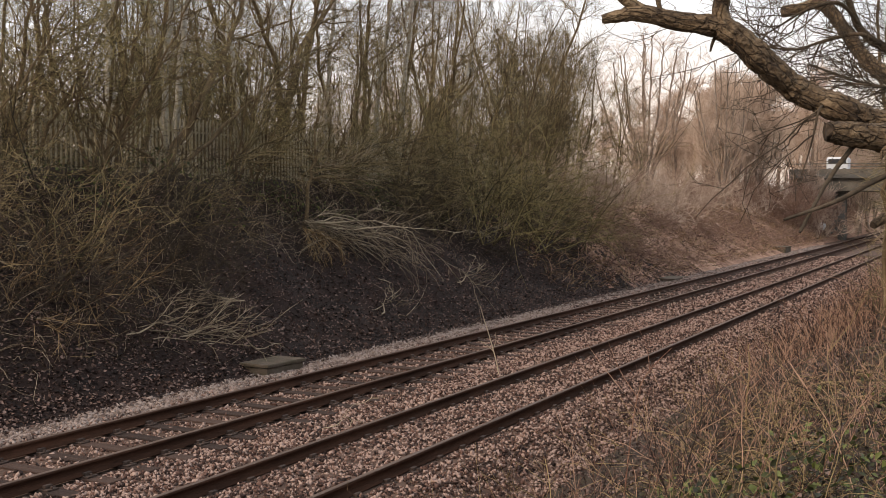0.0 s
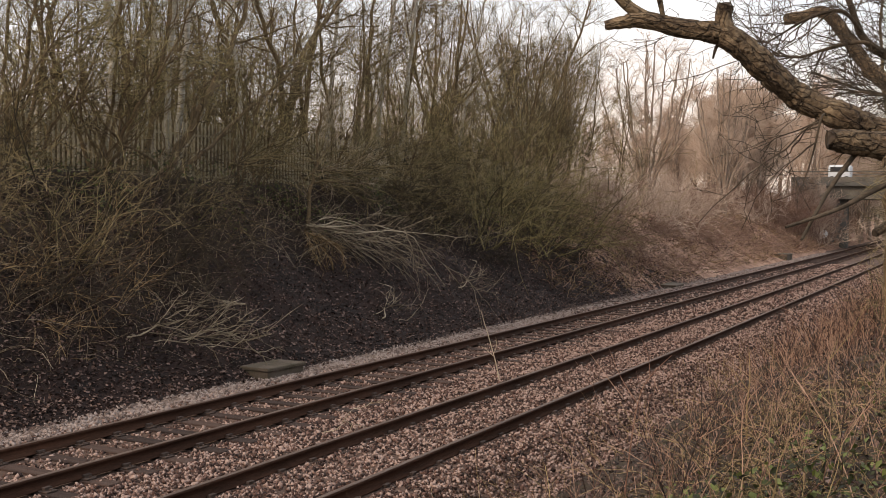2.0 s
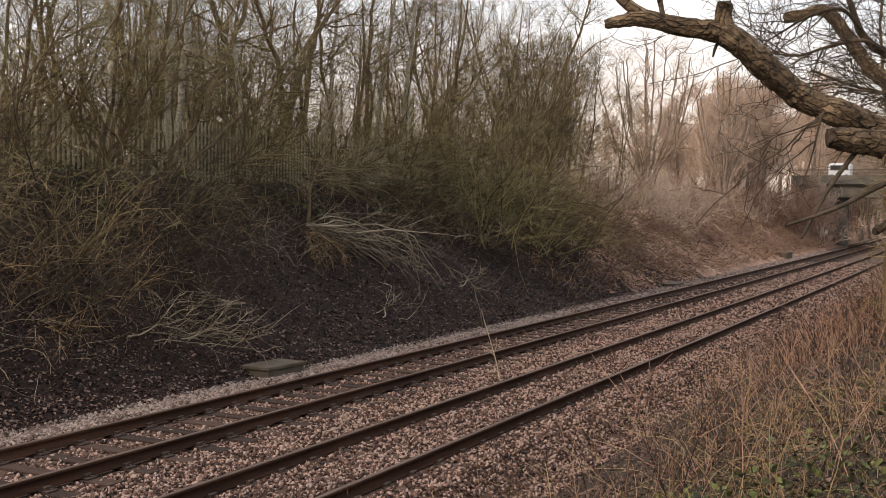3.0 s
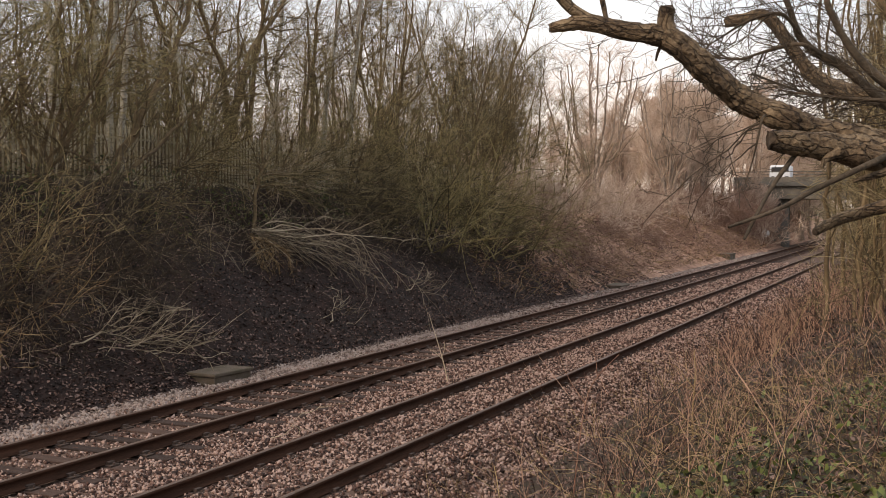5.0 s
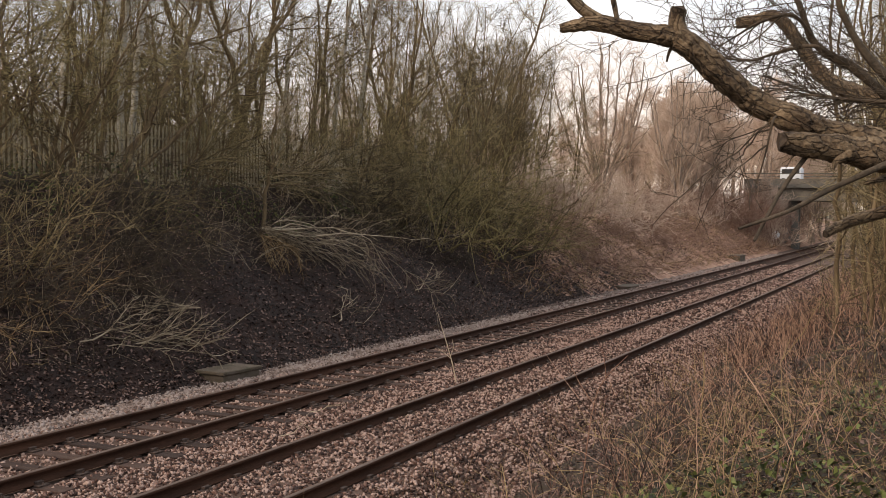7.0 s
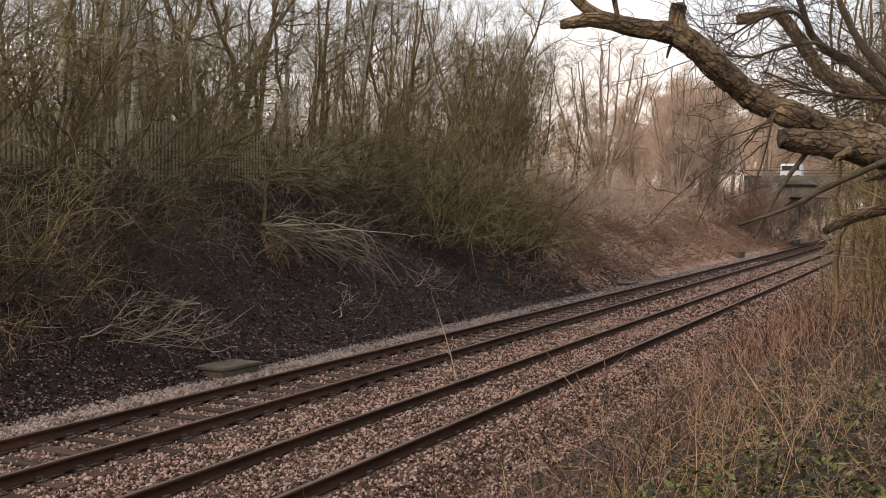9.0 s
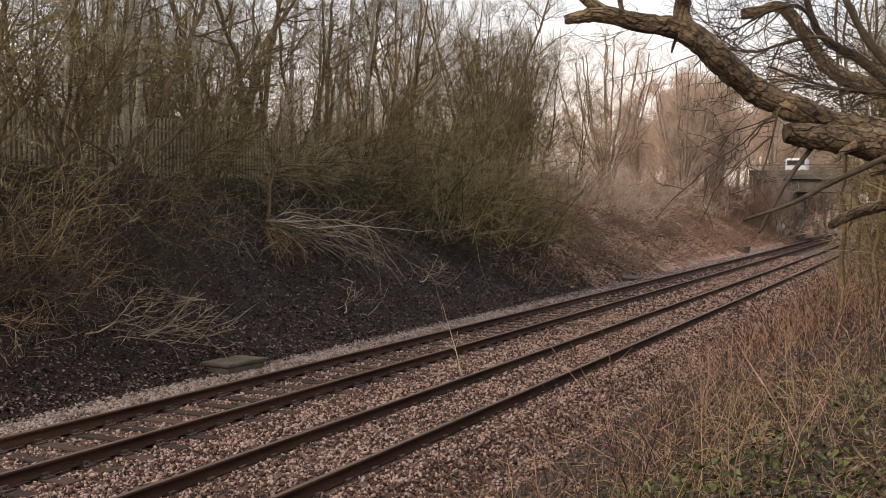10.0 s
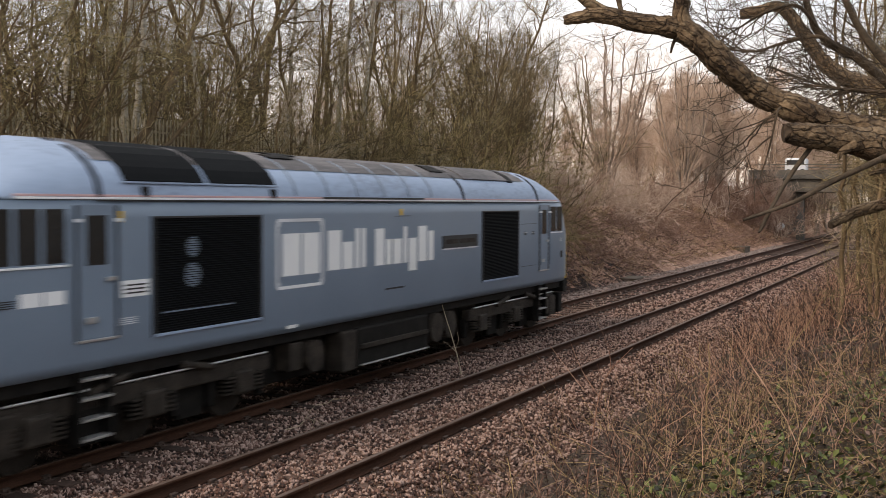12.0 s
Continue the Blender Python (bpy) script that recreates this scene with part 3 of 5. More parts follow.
def thickets():
    rnd = random.Random(8)
    group = "bare shrubs on the cutting slope"
    near = [(shrub_mesh(31, 3.1, 18, M_TWIG, 0.6, -0.07, 1.0, (0.55, 0.15, 0.8)), "dense olive-brown bare shrub on the slope"),
            (shrub_mesh(32, 2.7, 19, M_BARK_DARK, 0.7, -0.09, 1.0, (0.6, 0.25, 0.7)), "dark tangled bare shrub on the slope"),
            (shrub_mesh(33, 3.6, 17, M_TWIG, 0.6, -0.03, 1.1, (0.3, 0.2, 1.0)), "tall upright bare willow shrub")]
    back = shrub_mesh(34, 4.6, 22, M_TWIG, 0.4, 0.0, 1.0, (0.1, 0.0, 1.0), 0.02, 0.8, 1.5)
    first = None
    for i in range(60):
        yy = rnd.uniform(17, 58)
        m = stand(rnd.choice((-22.0, -23.5, -26.0, -29.0)) + rnd.uniform(-0.7, 0.7), yy, rnd.uniform(0, 360), rnd.uniform(0.5, 0.85))
        if first is None:
            first = plant("shrub", back, m, "tall bare brown shrub behind the fence", "shrub", "shrubs behind the fence")
        else:
            put_copies(first, [m])
    made = {}

    def add(k, m):
        if k not in made:
            made[k] = plant("shrub", near[k][0], m, near[k][1], "shrub", group)
        else:
            put_copies(made[k], [m])

    y = 14.0
    while y < 46:
        for x0, chance in ((-15.9, 0.3 if y < 20 or y > 34 else 0.0), (-16.9, 0.45), (-18.0, 0.65), (-18.9, 0.2), (-20.8, 0.3), (-22.5, 0.3)):
            if rnd.random() < chance:
                add(rnd.randrange(3), stand(x0 + rnd.uniform(-0.4, 0.4), y + rnd.uniform(-0.6, 0.6), rnd.uniform(-40, 40), rnd.uniform(0.65, 1.05))) if not (x0 > -18.3 and 22.3 < y < 29.5) else None
        y += 1.55


woods()
thickets()


# ---------------------------------------------------------------- fence, slabs, bridge
def fence():
    f = tagged(new("palisade_fence"), "weathered galvanised steel palisade fence on top of the cutting", "fence")
    bm = bmesh.new()
    w = [(-0.033, 0), (-0.033, 1.7), (0, 1.8), (0.033, 1.7), (0.033, 0)]
    a = [bm.verts.new((0.012 if abs(y) < 0.01 else 0.0, y, z)) for y, z in w]
    b = [bm.verts.new((-0.012 + (0.012 if abs(y) < 0.01 else 0.0), y, z)) for y, z in w]
    bm.faces.new(a)
    bm.faces.new(b[::-1])
    for i in range(5):
        bm.faces.new((a[i], b[i], b[(i + 1) % 5], a[(i + 1) % 5]))
    bmesh.ops.recalc_face_normals(bm, faces=bm.faces[:])
    pale = bpy.data.meshes.new("pale")
    bm.to_mesh(pale)
    bm.free()
    pale.materials.append(M_FENCE)
    for i in range(280):
        y = 13.0 + i * 0.155
        p = child("pale", pale, f)
        p.matrix_basis = pose(-19.5, y, 3.55 + 0.006 * (i % 3) - 0.95 * float(smooth((y - 36) / 28)), 0, 0, 0)
    for z in (0.3, 1.4):
        part("fence_rail", box_bm(-19.56, -19.52, 13, 36.5, 3.58 + z, 3.63 + z), M_FENCE, f)
    for k in range(9):
        y = 13.2 + 2.7 * k
        part("fence_post", box_bm(-19.62, -19.565, y, y + 0.1, 3.0, 5.25, 0.004), M_FENCE, f)


def slab(x, y, w, l, h, label, turn=0.0, lid=True):
    s = tagged(new("concrete_chamber"), label, "concrete chamber", "trackside concrete chambers")
    part("wall", box_bm(-w / 2 + 0.04, w / 2 - 0.04, -l / 2 + 0.04, l / 2 - 0.04, -0.3, h - 0.075, 0.015), M_CONCRETE, s)
    part("lid", box_bm(-w / 2, w / 2, -l / 2, l / 2, h - 0.07, h, 0.018), M_CONCRETE, s, "mossy concrete lid")
    s.matrix_basis = pose(x, y, float(land(x, y)), 0, 0, turn)


def bridge():
    b = tagged(new("road_bridge"), "distant concrete road bridge with dark girders over the railway", "bridge")
    y0, y1 = 110.0, 119.0
    part("abutment", box_bm(-18.4, -15.2, y0, y1, -1, 4.3, 0.05), M_BRIDGE, b)
    part("abutment", box_bm(-3.4, 6, y0, y1, -1, 4.3, 0.05), M_BRIDGE, b)
    part("pier", box_bm(-14.3, -13.6, y0 + 1, y0 + 2, -1, 4.3, 0.04), M_BRIDGE, b)
    for k in range(4):
        part("girder", box_bm(-18.6, 30, y0 + 0.2 + 2.6 * k, y0 + 0.7 + 2.6 * k, 4.3, 5.5, 0.03), M_GIRDER, b)
    part("deck", box_bm(-18.6, 30, y0 - 0.2, y1 + 0.2, 5.5, 5.85, 0.03), M_BRIDGE, b)
    for y in (y0 - 0.15, y1 - 0.05):
        part("parapet", box_bm(-18.6, 30, y, y + 0.2, 5.85, 6.35, 0.03), M_GIRDER, b)
        part("handrail", box_bm(-18.6, 30, y + 0.05, y + 0.12, 6.8, 6.88), M_BRIDGE, b)
    s = tagged(new("round_sign"), "small pale round trackside sign on a post", "sign")
    part("disc", cyl_bm(0.34, 0.04, pose(0, 0, 1.25, 90), 20), M_WHITE, s)
    part("post", cyl_bm(0.05, 1.5, pose(0, 0.06, 0.4), 8), M_FENCE, s)
    s.matrix_basis = pose(-14.9, 105.5, -0.1)
    van = tagged(new("parked_van"), "small white van seen over the bridge parapet", "van")
    part("body", box_bm(-1.0, 1.0, -0.9, 0.9, 0.35, 1.7, 0.2), M_OFFWHITE, van)
    part("window", box_bm(-0.8, 0.8, -0.93, -0.89, 1.05, 1.5, 0.02), M_RUBBER, van)
    for x in (-0.65, 0.65):
        part("wheel", cyl_bm(0.32, 0.2, pose(x, -0.85, 0.32, 90), 20), M_RUBBER, van)
    van.matrix_basis = pose(-14.6, 113.0, 5.85)


fence()
slab(-13.2, 18.75, 0.72, 1.25, 0.25, "low mossy concrete chamber with lid beside the ballast", -3)
slab(-13.3, 49.2, 0.8, 1.9, 0.16, "low weathered concrete chamber at the foot of the slope")
slab(-14.0, 80.5, 0.9, 2.2, 0.3, "distant weathered concrete chamber at the foot of the slope")
bridge()


# ---------------------------------------------------------------- chosen trees and shrubs
def chosen_plants():
    rnd = random.Random(5)
    fringe = shrub_mesh(57, 2.6, 18, M_TWIG, 0.6, -0.05, 1.0, (0.4, 0.1, 0.9))
    for x, y, turn in ((-18.7, 15.6, 0), (-18.9, 17.2, 90), (-18.2, 14.4, 200)):
        plant("shrub", fringe, stand(x, y, turn, 1.0), "olive-brown bare shrub in front of the fence", "shrub", "bare shrubs on the cutting slope")
    # leaning many-stemmed tree, pale birches by the fence, and the tall trunks behind
    g = "bare trees along the cutting"
    lean = shaped_tree(41, [([(0, 0, -0.2), (0.1, 0.75, 1.0), (0.2, 1.8, 2.6), (0.3, 2.9, 4.4), (0.3, 3.5, 7.5)], 0.13), ([(0.1, -0.1, -0.2), (0.3, 0.9, 0.5), (0.6, 2.3, 1.6), (0.8, 3.4, 2.5), (1.0, 4.8, 3.4)], 0.075),
                            ([(-0.2, -0.3, -0.2), (-0.2, -0.1, 1.6), (-0.3, 0.5, 3.6), (-0.2, 0.8, 6.5)], 0.09), ([(0.2, -0.2, -0.1), (0.5, -0.8, 0.35), (0.8, -2.2, 0.7), (0.9, -3.4, 1.5)], 0.06)], 11, 2.6, (0.2, 0.15, 0.0))
    plant("tree", lean, stand(-18.9, 22.0), "leaning bare tree with several mossy trunks from one foot", "tree", g)
    vee = shaped_tree(42, [([(0, 0, -0.2), (0.1, 0.1, 2.0), (0.1, -0.1, 3.6), (0.1, -1.2, 5.4), (0.2, -2.2, 8.4)], 0.12), ([(0, 0.1, -0.2), (0.1, 0.3, 2.2), (0.2, 1.2, 4.4), (0.3, 3.0, 6.4), (0.3, 3.6, 9.2)], 0.11)], 12, 2.7)
    plant("tree", vee, stand(-20.4, 29.1), "bare tree forking into two leaning trunks", "tree", g)
    tall = shaped_tree(43, [([(0, 0, -0.2), (0.1, 0.2, 2.5), (0.1, 0.7, 5.0), (0.3, 1.0, 8.0), (0.3, 1.5, 11.5)], 0.105), ([(0.05, 0.1, -0.2), (0.3, -0.3, 2.5), (0.3, -0.8, 5.0), (0.5, -0.6, 8.5)], 0.07)], 13, 2.4, (0.1, 0, 0.25), low=0.3)
    for x, y, turn, sc in ((-21.0, 31.2, 0, 1.0), (-21.4, 36.0, 25, 0.95), (-22.0, 39.6, -20, 1.0), (-22.0, 44.0, 10, 0.9), (-22.5, 26.5, 160, 0.95)):
        plant("tree", tall, stand(x, y, turn, sc), "tall slender bare tree with two olive-brown trunks", "tree", g)
    birch = shaped_tree(44, [([(0, 0, -0.2), (0.0, 0.15, 2.5), (0.1, 0.4, 5.0), (0.2, 0.8, 8.0), (0.2, 1.2, 12.0)], 0.1)], 14, 2.0, (0.1, 0, 0.1), M_TWIG_DARK, M_BIRCH, low=0.35)
    for x, y, turn in ((-20.2, 21.5, 0), (-20.4, 22.2, 130), (-20.3, 23.2, 30), (-20.6, 24.6, -20), (-21.0, 32.9, 10), (-20.2, 36.6, 280), (-21.0, 28.2, 160)):
        plant("tree", birch, stand(x, y, turn, rnd.uniform(0.9, 1.1)), "slender birch with pale peeling bark beside the fence", "tree", g)
    stick = shaped_tree(45, [([(0, 0, -0.2), (0, 0.25, 1.0), (0.0, 0.6, 2.2), (-0.1, 0.9, 3.6)], 0.065)], 9, 1.9, (0.5, 0.5, 0.0), M_TWIG_PALE, M_BARK, low=0.3)
    plant("tree", stick, stand(-16.9, 25.4), "thin grey leaning tree on the cutting slope", "tree", g)
    spray = fan_mesh(46, 18, 3.6, (0.5, 0.85, 0.25), (-0.2, 0.1, 0.3), -0.02, M_TWIG)
    for x, y, z, turn, sc in ((-17.6, 26.4, 3.9, 0, 1.0), (-17.9, 29.0, 4.1, -10, 1.0), (-17.2, 31.5, 3.6, 5, 0.9), (-18.0, 23.6, 4.2, -25, 0.9), (-17.8, 33.6, 4.6, 0, 1.0)):
        plant("shrub", spray, pose(x, y, z, 0, 0, turn) @ Matrix.Diagonal((sc, sc, sc, 1)), "bare shrub of long whippy branches sweeping outwards", "shrub", "bare shrubs on the cutting slope")
    young = shaped_tree(47, [([(0, 0, -0.2), (0.2, 0.2, 1.2), (0.5, 0.3, 2.8), (0.7, 0.5, 4.8)], 0.05), ([(0.1, 0.1, -0.2), (0.6, 0.5, 1.1), (1.2, 1.0, 2.2), (1.7, 1.4, 3.4)], 0.04), ([(-0.1, 0, -0.2), (0.1, -0.5, 1.4), (0.4, -1.1, 2.9), (0.5, -1.3, 4.6)], 0.045),
                             ([(0, 0.1, -0.2), (-0.3, 0.6, 1.5), (-0.3, 1.2, 3.4), (-0.1, 1.5, 5.6)], 0.05)], 14, 2.2, (0.25, 0.05, -0.05), M_TWIG_OLIVE, M_BARK, 5, 0.15, 0.006)
    for x, y, turn, sc in ((-18.6, 15.4, 0, 1.05), (-18.8, 17.4, 40, 1.2), (-18.4, 19.2, -30, 1.15), (-18.8, 20.4, 80, 1.0), (-19.0, 26.2, -40, 0.8), (-18.5, 30.6, -15, 0.8), (-18.2, 33.2, 50, 0.8), (-18.6, 35.8, 100, 0.85), (-18.0, 38.0, 10, 0.85), (-18.3, 24.4, 30, 0.75), (-18.2, 28.4, -60, 0.7), (-22.0, 27.6, 200, 1.1), (-23.2, 31.0, 120, 1.15), (-24.0, 34.8, 30, 1.15), (-23.0, 24.4, 60, 1.1)):
        plant("tree", young, stand(x, y, turn, sc), "young bushy bare tree with fine olive twigs", "tree", g)
    # big olive willow and the dark fine-twigged tree behind it
    will = shrub_mesh(43, 5.0, 28, M_TWIG_OLIVE, 0.5, -0.015, 1.2, (0.35, 0.0, 1.0), 0.02, 0.9, 1.1)
    for x, y, turn, s in ((-16.4, 35.2, 0, 1.0), (-16.0, 38.6, 70, 1.05), (-16.9, 41.5, 200, 0.95), (-17.6, 37.0, 300, 1.15), (-16.0, 44.0, 30, 0.7)):
        plant("shrub", will, stand(x, y, turn, s), "large olive-green bare willow bush on the slope", "shrub", "bare shrubs on the cutting slope")
    dark = tree_meshes(44, 10.5, 0.07, 13, 1.1, (0.0, 0.0), 0.1, 0.1, M_TWIG, M_BARK, 5, 0.36, 0.85)
    for x, y, turn, s in ((-19.6, 51.5, 30, 0.9), (-20.8, 57.0, 120, 0.95), (-18.3, 43.0, 0, 0.95), (-18.6, 47.0, 190, 0.8), (-20.5, 50.0, 250, 0.9), (-22.0, 54.0, 30, 0.85), (-24.0, 60.0, 60, 0.9)):
        plant("tree", dark, stand(x, y, turn, s), "dark bushy bare tree of many fine upright twigs", "tree", g)
    # two open-crowned trees by the far end of the cutting
    def fan_tree(seed, stems, half, height, material, bark):
        r = np.random.default_rng(seed)
        lines = []
        for k in range(stems):
            u = -1 + 2 * (k + 0.5) / stems + r.normal(0, 0.06)
            w = r.normal(0, 0.5)
            top = height * (1 - 0.22 * abs(u)) * r.uniform(0.88, 1.0)
            lines.append(([(0.1 * u, 0, -0.2), (0.22 * half * u, 0.3 * w, 0.22 * height), (0.6 * half * u, 0.8 * w, 0.5 * top), (0.85 * half * u, 1.2 * w, 0.78 * top), (half * u, 1.3 * w, top)], 0.11))
        return shaped_tree(seed, lines, 15, 2.3, (0, 0, 0.45), material, bark, 4, 0.22, 0.011)
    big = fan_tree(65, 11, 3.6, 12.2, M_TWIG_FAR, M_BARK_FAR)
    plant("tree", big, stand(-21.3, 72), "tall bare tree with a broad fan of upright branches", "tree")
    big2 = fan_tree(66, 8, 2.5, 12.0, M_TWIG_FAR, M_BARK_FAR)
    plant("tree", big2, stand(-19.0, 84), "tall bare tree with a narrow crown of haze-paled branches", "tree")
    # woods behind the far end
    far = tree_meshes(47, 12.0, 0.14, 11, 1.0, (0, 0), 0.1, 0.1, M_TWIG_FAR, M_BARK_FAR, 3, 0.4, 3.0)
    first = None
    for i in range(22):
        x, y = rnd.uniform(-75, -8), rnd.uniform(125, 190)
        m = stand(x, y, rnd.uniform(0, 360), rnd.uniform(0.6, 0.95))
        if first is None:
            first = plant("tree", far, m, "distant bare tree in the woods beyond the bridge", "tree", "distant woods")
        else:
            put_copies(first, [m])
    for i in range(16):
        put_copies(first, [stand(rnd.uniform(-46, -19), rnd.uniform(121, 175), rnd.uniform(0, 360), rnd.uniform(0.75, 1.0))])
    for i in range(16):
        put_copies(first, [stand(rnd.uniform(-27, -17.5), rnd.uniform(92, 108), rnd.uniform(0, 360), rnd.uniform(0.7, 0.95))])
    for i in range(26):
        put_copies(first, [stand(rnd.choice((rnd.uniform(-6, 8), rnd.uniform(-20, -14.5))), rnd.uniform(122, 160), rnd.uniform(0, 360), rnd.uniform(0.8, 1.25))])
    for i in range(8):
        put_copies(first, [stand(rnd.uniform(-34, -15), rnd.uniform(121, 150), rnd.uniform(0, 360), rnd.uniform(1.05, 1.4))])
    for x, y, sc in ((-15.4, 107, 0.42), (-16.3, 104.5, 0.45), (-14.8, 109, 0.4), (-4.6, 100, 0.5), (-4.0, 106, 0.6), (-5.0, 121, 0.8), (-14.8, 122, 0.9), (-16.0, 121, 0.85), (-18.5, 122, 1.0)):
        put_copies(first, [stand(x, y, 50 * x, sc)])
    for i in range(12):
        x, y = rnd.uniform(-48, -27), rnd.uniform(72, 118)
        put_copies(first, [stand(x, y, rnd.uniform(0, 360), rnd.uniform(0.55, 0.8))])
    # red-brown brush along the far crest, and thinner brush lower down
    brush = shrub_mesh(48, 3.4, 26, M_TWIG_RED, 0.6, 0.0, 1.1, (0.1, 0, 1.0), 0.02, 1.1, 2.0)
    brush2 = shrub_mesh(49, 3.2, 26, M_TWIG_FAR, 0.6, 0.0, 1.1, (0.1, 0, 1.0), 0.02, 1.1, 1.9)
    made = {}
    for i in range(60):
        y = rnd.uniform(47, 112)
        x = -18.2 + float(bend(y)) + rnd.uniform(-5.5, 0.9)
        k = 0 if rnd.random() < 0.3 + 0.5 * (y > 85) else 1
        m = stand(x, y, rnd.uniform(0, 360), rnd.uniform(0.6, 1.1))
        if k not in made:
            made[k] = plant("shrub", brush if k == 0 else brush2, m, "red-brown bare brush on the far slope" if k == 0 else "grey-brown bare brush on the far slope, paled for haze", "shrub", "far brush")
        else:
            put_copies(made[k], [m])
    for x, y, k in ((-16.6, 101, 0), (-17.6, 104, 0), (-18.8, 100, 0), (-16.2, 106, 0), (-18.3, 107, 1), (-19.8, 105, 0), (-15.9, 103, 0), (-16.4, 98, 0), (-15.8, 108.5, 0), (-17.0, 96, 0), (-14.7, 106, 0), (-14.9, 108.8, 1), (-14.6, 103.5, 1), (-16.8, 109, 1)):
        put_copies(made[k], [stand(x + float(bend(y)), y, 40 * x, 1.1)])
    for x, y, k in ((-5.5, 122, 1), (-4.0, 127, 0), (-2.0, 124, 1), (-6.0, 134, 1), (-4.5, 142, 1), (-16.0, 124, 1), (-15.6, 132, 0), (-15.8, 140, 1), (-5.0, 104, 1), (-4.2, 96, 1), (-5.2, 150, 1), (-6.3, 160, 1), (-15.5, 150, 1)):
        put_copies(made[k], [stand(x + float(bend(y)), y, 40 * x, 1.25)])
    low = shrub_mesh(50, 1.0, 24, M_TWIG_RED, 0.9, -0.08, 0.8, (0.5, 0, 0.6), 0.012, 0.7, 1.4)
    first = None
    for i in range(64):
        y = rnd.uniform(43, 108)
        x = -14.6 + float(bend(y)) - rnd.random() ** 0.7 * 3.4
        m = stand(x, y, rnd.uniform(0, 360), rnd.uniform(0.6, 1.2))
        if first is None:
            first = plant("shrub", low, m, "low dead red-brown growth on the far slope", "shrub", "low growth")
        else:
            put_copies(first, [m])
    # pale fallen branches that sweep down the slope, and a stump they spring from
    fan = fan_mesh(51, 30, 5.0, (0.34, 0.9, -0.16), (0.2, -0.12, 0.4), -0.06, M_TWIG_PALE, 0.017)
    plant("fallen_branch", fan, pose(-16.6, 25.2, 2.6), "pale bare fallen branches fanning down the slope", "branch")
    fan2 = fan_mesh(52, 14, 1.5, (0.6, 0.1, -0.3), (0.1, 0.5, 0.1), -0.12, M_STRAW, 0.009)
    plant("fallen_branch", fan2, pose(-16.5, 24.9, 2.45), "pale bare branches hanging from the foot of a thin tree", "branch")
    # straw-coloured dead stems
    straw = shrub_mesh(53, 1.7, 15, M_STRAW, 0.75, -0.14, 0.7, (0.75, 0.0, 0.5), 0.009, 0.45)
    for x, y, turn, s in ((-15.9, 15.4, 0, 0.9), (-16.2, 16.8, 40, 0.9), (-16.8, 15.6, -30, 0.9), (-15.5, 14.6, -20, 1.0), (-17.2, 18.0, 70, 0.8)):
        plant("dead_bramble", straw, stand(x, y, turn, s), "heap of straw-coloured dead bramble stems on the slope", "bramble", "dead brambles on the slope")
    # dead branches lying at the foot of the slope
    lying = shrub_mesh(54, 2.2, 9, M_TWIG_PALE, 0.35, -0.02, 0.5, (0.35, 0.95, 0.02), 0.016, 0.25)
    for x, y, turn in ((-14.5, 16.4, 0), (-14.3, 17.6, -15), (-14.9, 19.5, 160), (-14.2, 25.0, 30), (-14.6, 30.5, 10)):
        plant("fallen_branch", lying, pose(x, y, float(land(x, y)) + 0.32, 0, 12, turn), "dead pale branch lying on the leaf litter", "branch", "dead branches on the slope")

    def stalk(lines, material, label):
        root = tagged(new("tall_weed"), label, "weed")
        for name, points, r in lines:
            P = curve(points)[None]
            child(name, merged(name, [tubes(P, taper(np.array([r]), P.shape[1], 0.35), 6)], material), root)

    stalk([("stem", [(-8.78, 20.03, -0.20), (-8.85, 20.03, 0.10), (-8.92, 20.03, 0.34), (-9.02, 20.03, 0.64), (-9.12, 20.03, 0.92), (-9.21, 20.03, 1.19)], 0.014), ("side_shoot", [(-8.92, 20.03, 0.34), (-8.86, 20.03, 0.51), (-8.88, 20.03, 0.67)], 0.009), ("side_shoot", [(-8.92, 20.03, 0.30), (-9.05, 20.03, 0.40), (-9.19, 20.03, 0.48)], 0.008)], M_TWIG_PALE, "tall pale dead weed standing in the ballast")
    stalk([("stem", [(-2.05, 6.5, 1.05), (-2.02, 6.5, 1.5), (-1.98, 6.5, 1.88), (-1.94, 6.5, 2.1), (-1.88, 6.5, 2.22), (-1.75, 6.5, 2.36)], 0.006), ("side_shoot", [(-1.95, 6.5, 2.05), (-2.05, 6.48, 2.2), (-2.12, 6.45, 2.38)], 0.003), ("side_shoot", [(-1.88, 6.5, 2.22), (-1.9, 6.5, 2.36), (-1.97, 6.5, 2.5)], 0.0025)], M_BRAMBLE, "thin dark red bramble stem rising from the near bank")
    stalk([("stem", [(-2.05, 10.2, 1.05), (-2.06, 10.2, 1.4), (-2.04, 10.2, 1.7), (-2.05, 10.2, 1.95)], 0.011), ("side_shoot", [(-2.05, 10.2, 1.6), (-2.2, 10.2, 1.78), (-2.4, 10.2, 1.86)], 0.005), ("side_shoot", [(-2.05, 10.2, 1.3), (-1.9, 10.15, 1.42), (-1.75, 10.1, 1.46)], 0.005)], M_STRAW, "pale broken stalk standing in the dead stems")
    twig = shrub_mesh(56, 0.7, 1, M_TWIG_PALE, 0.05, 0.0, 0.4, (0.1, 1.0, 0.05), 0.009, 0.02)
    plant("fallen_branch", twig, pose(-8.95, 14.0, 0.1), "thin pale twig lying on the ballast", "branch")


chosen_plants()


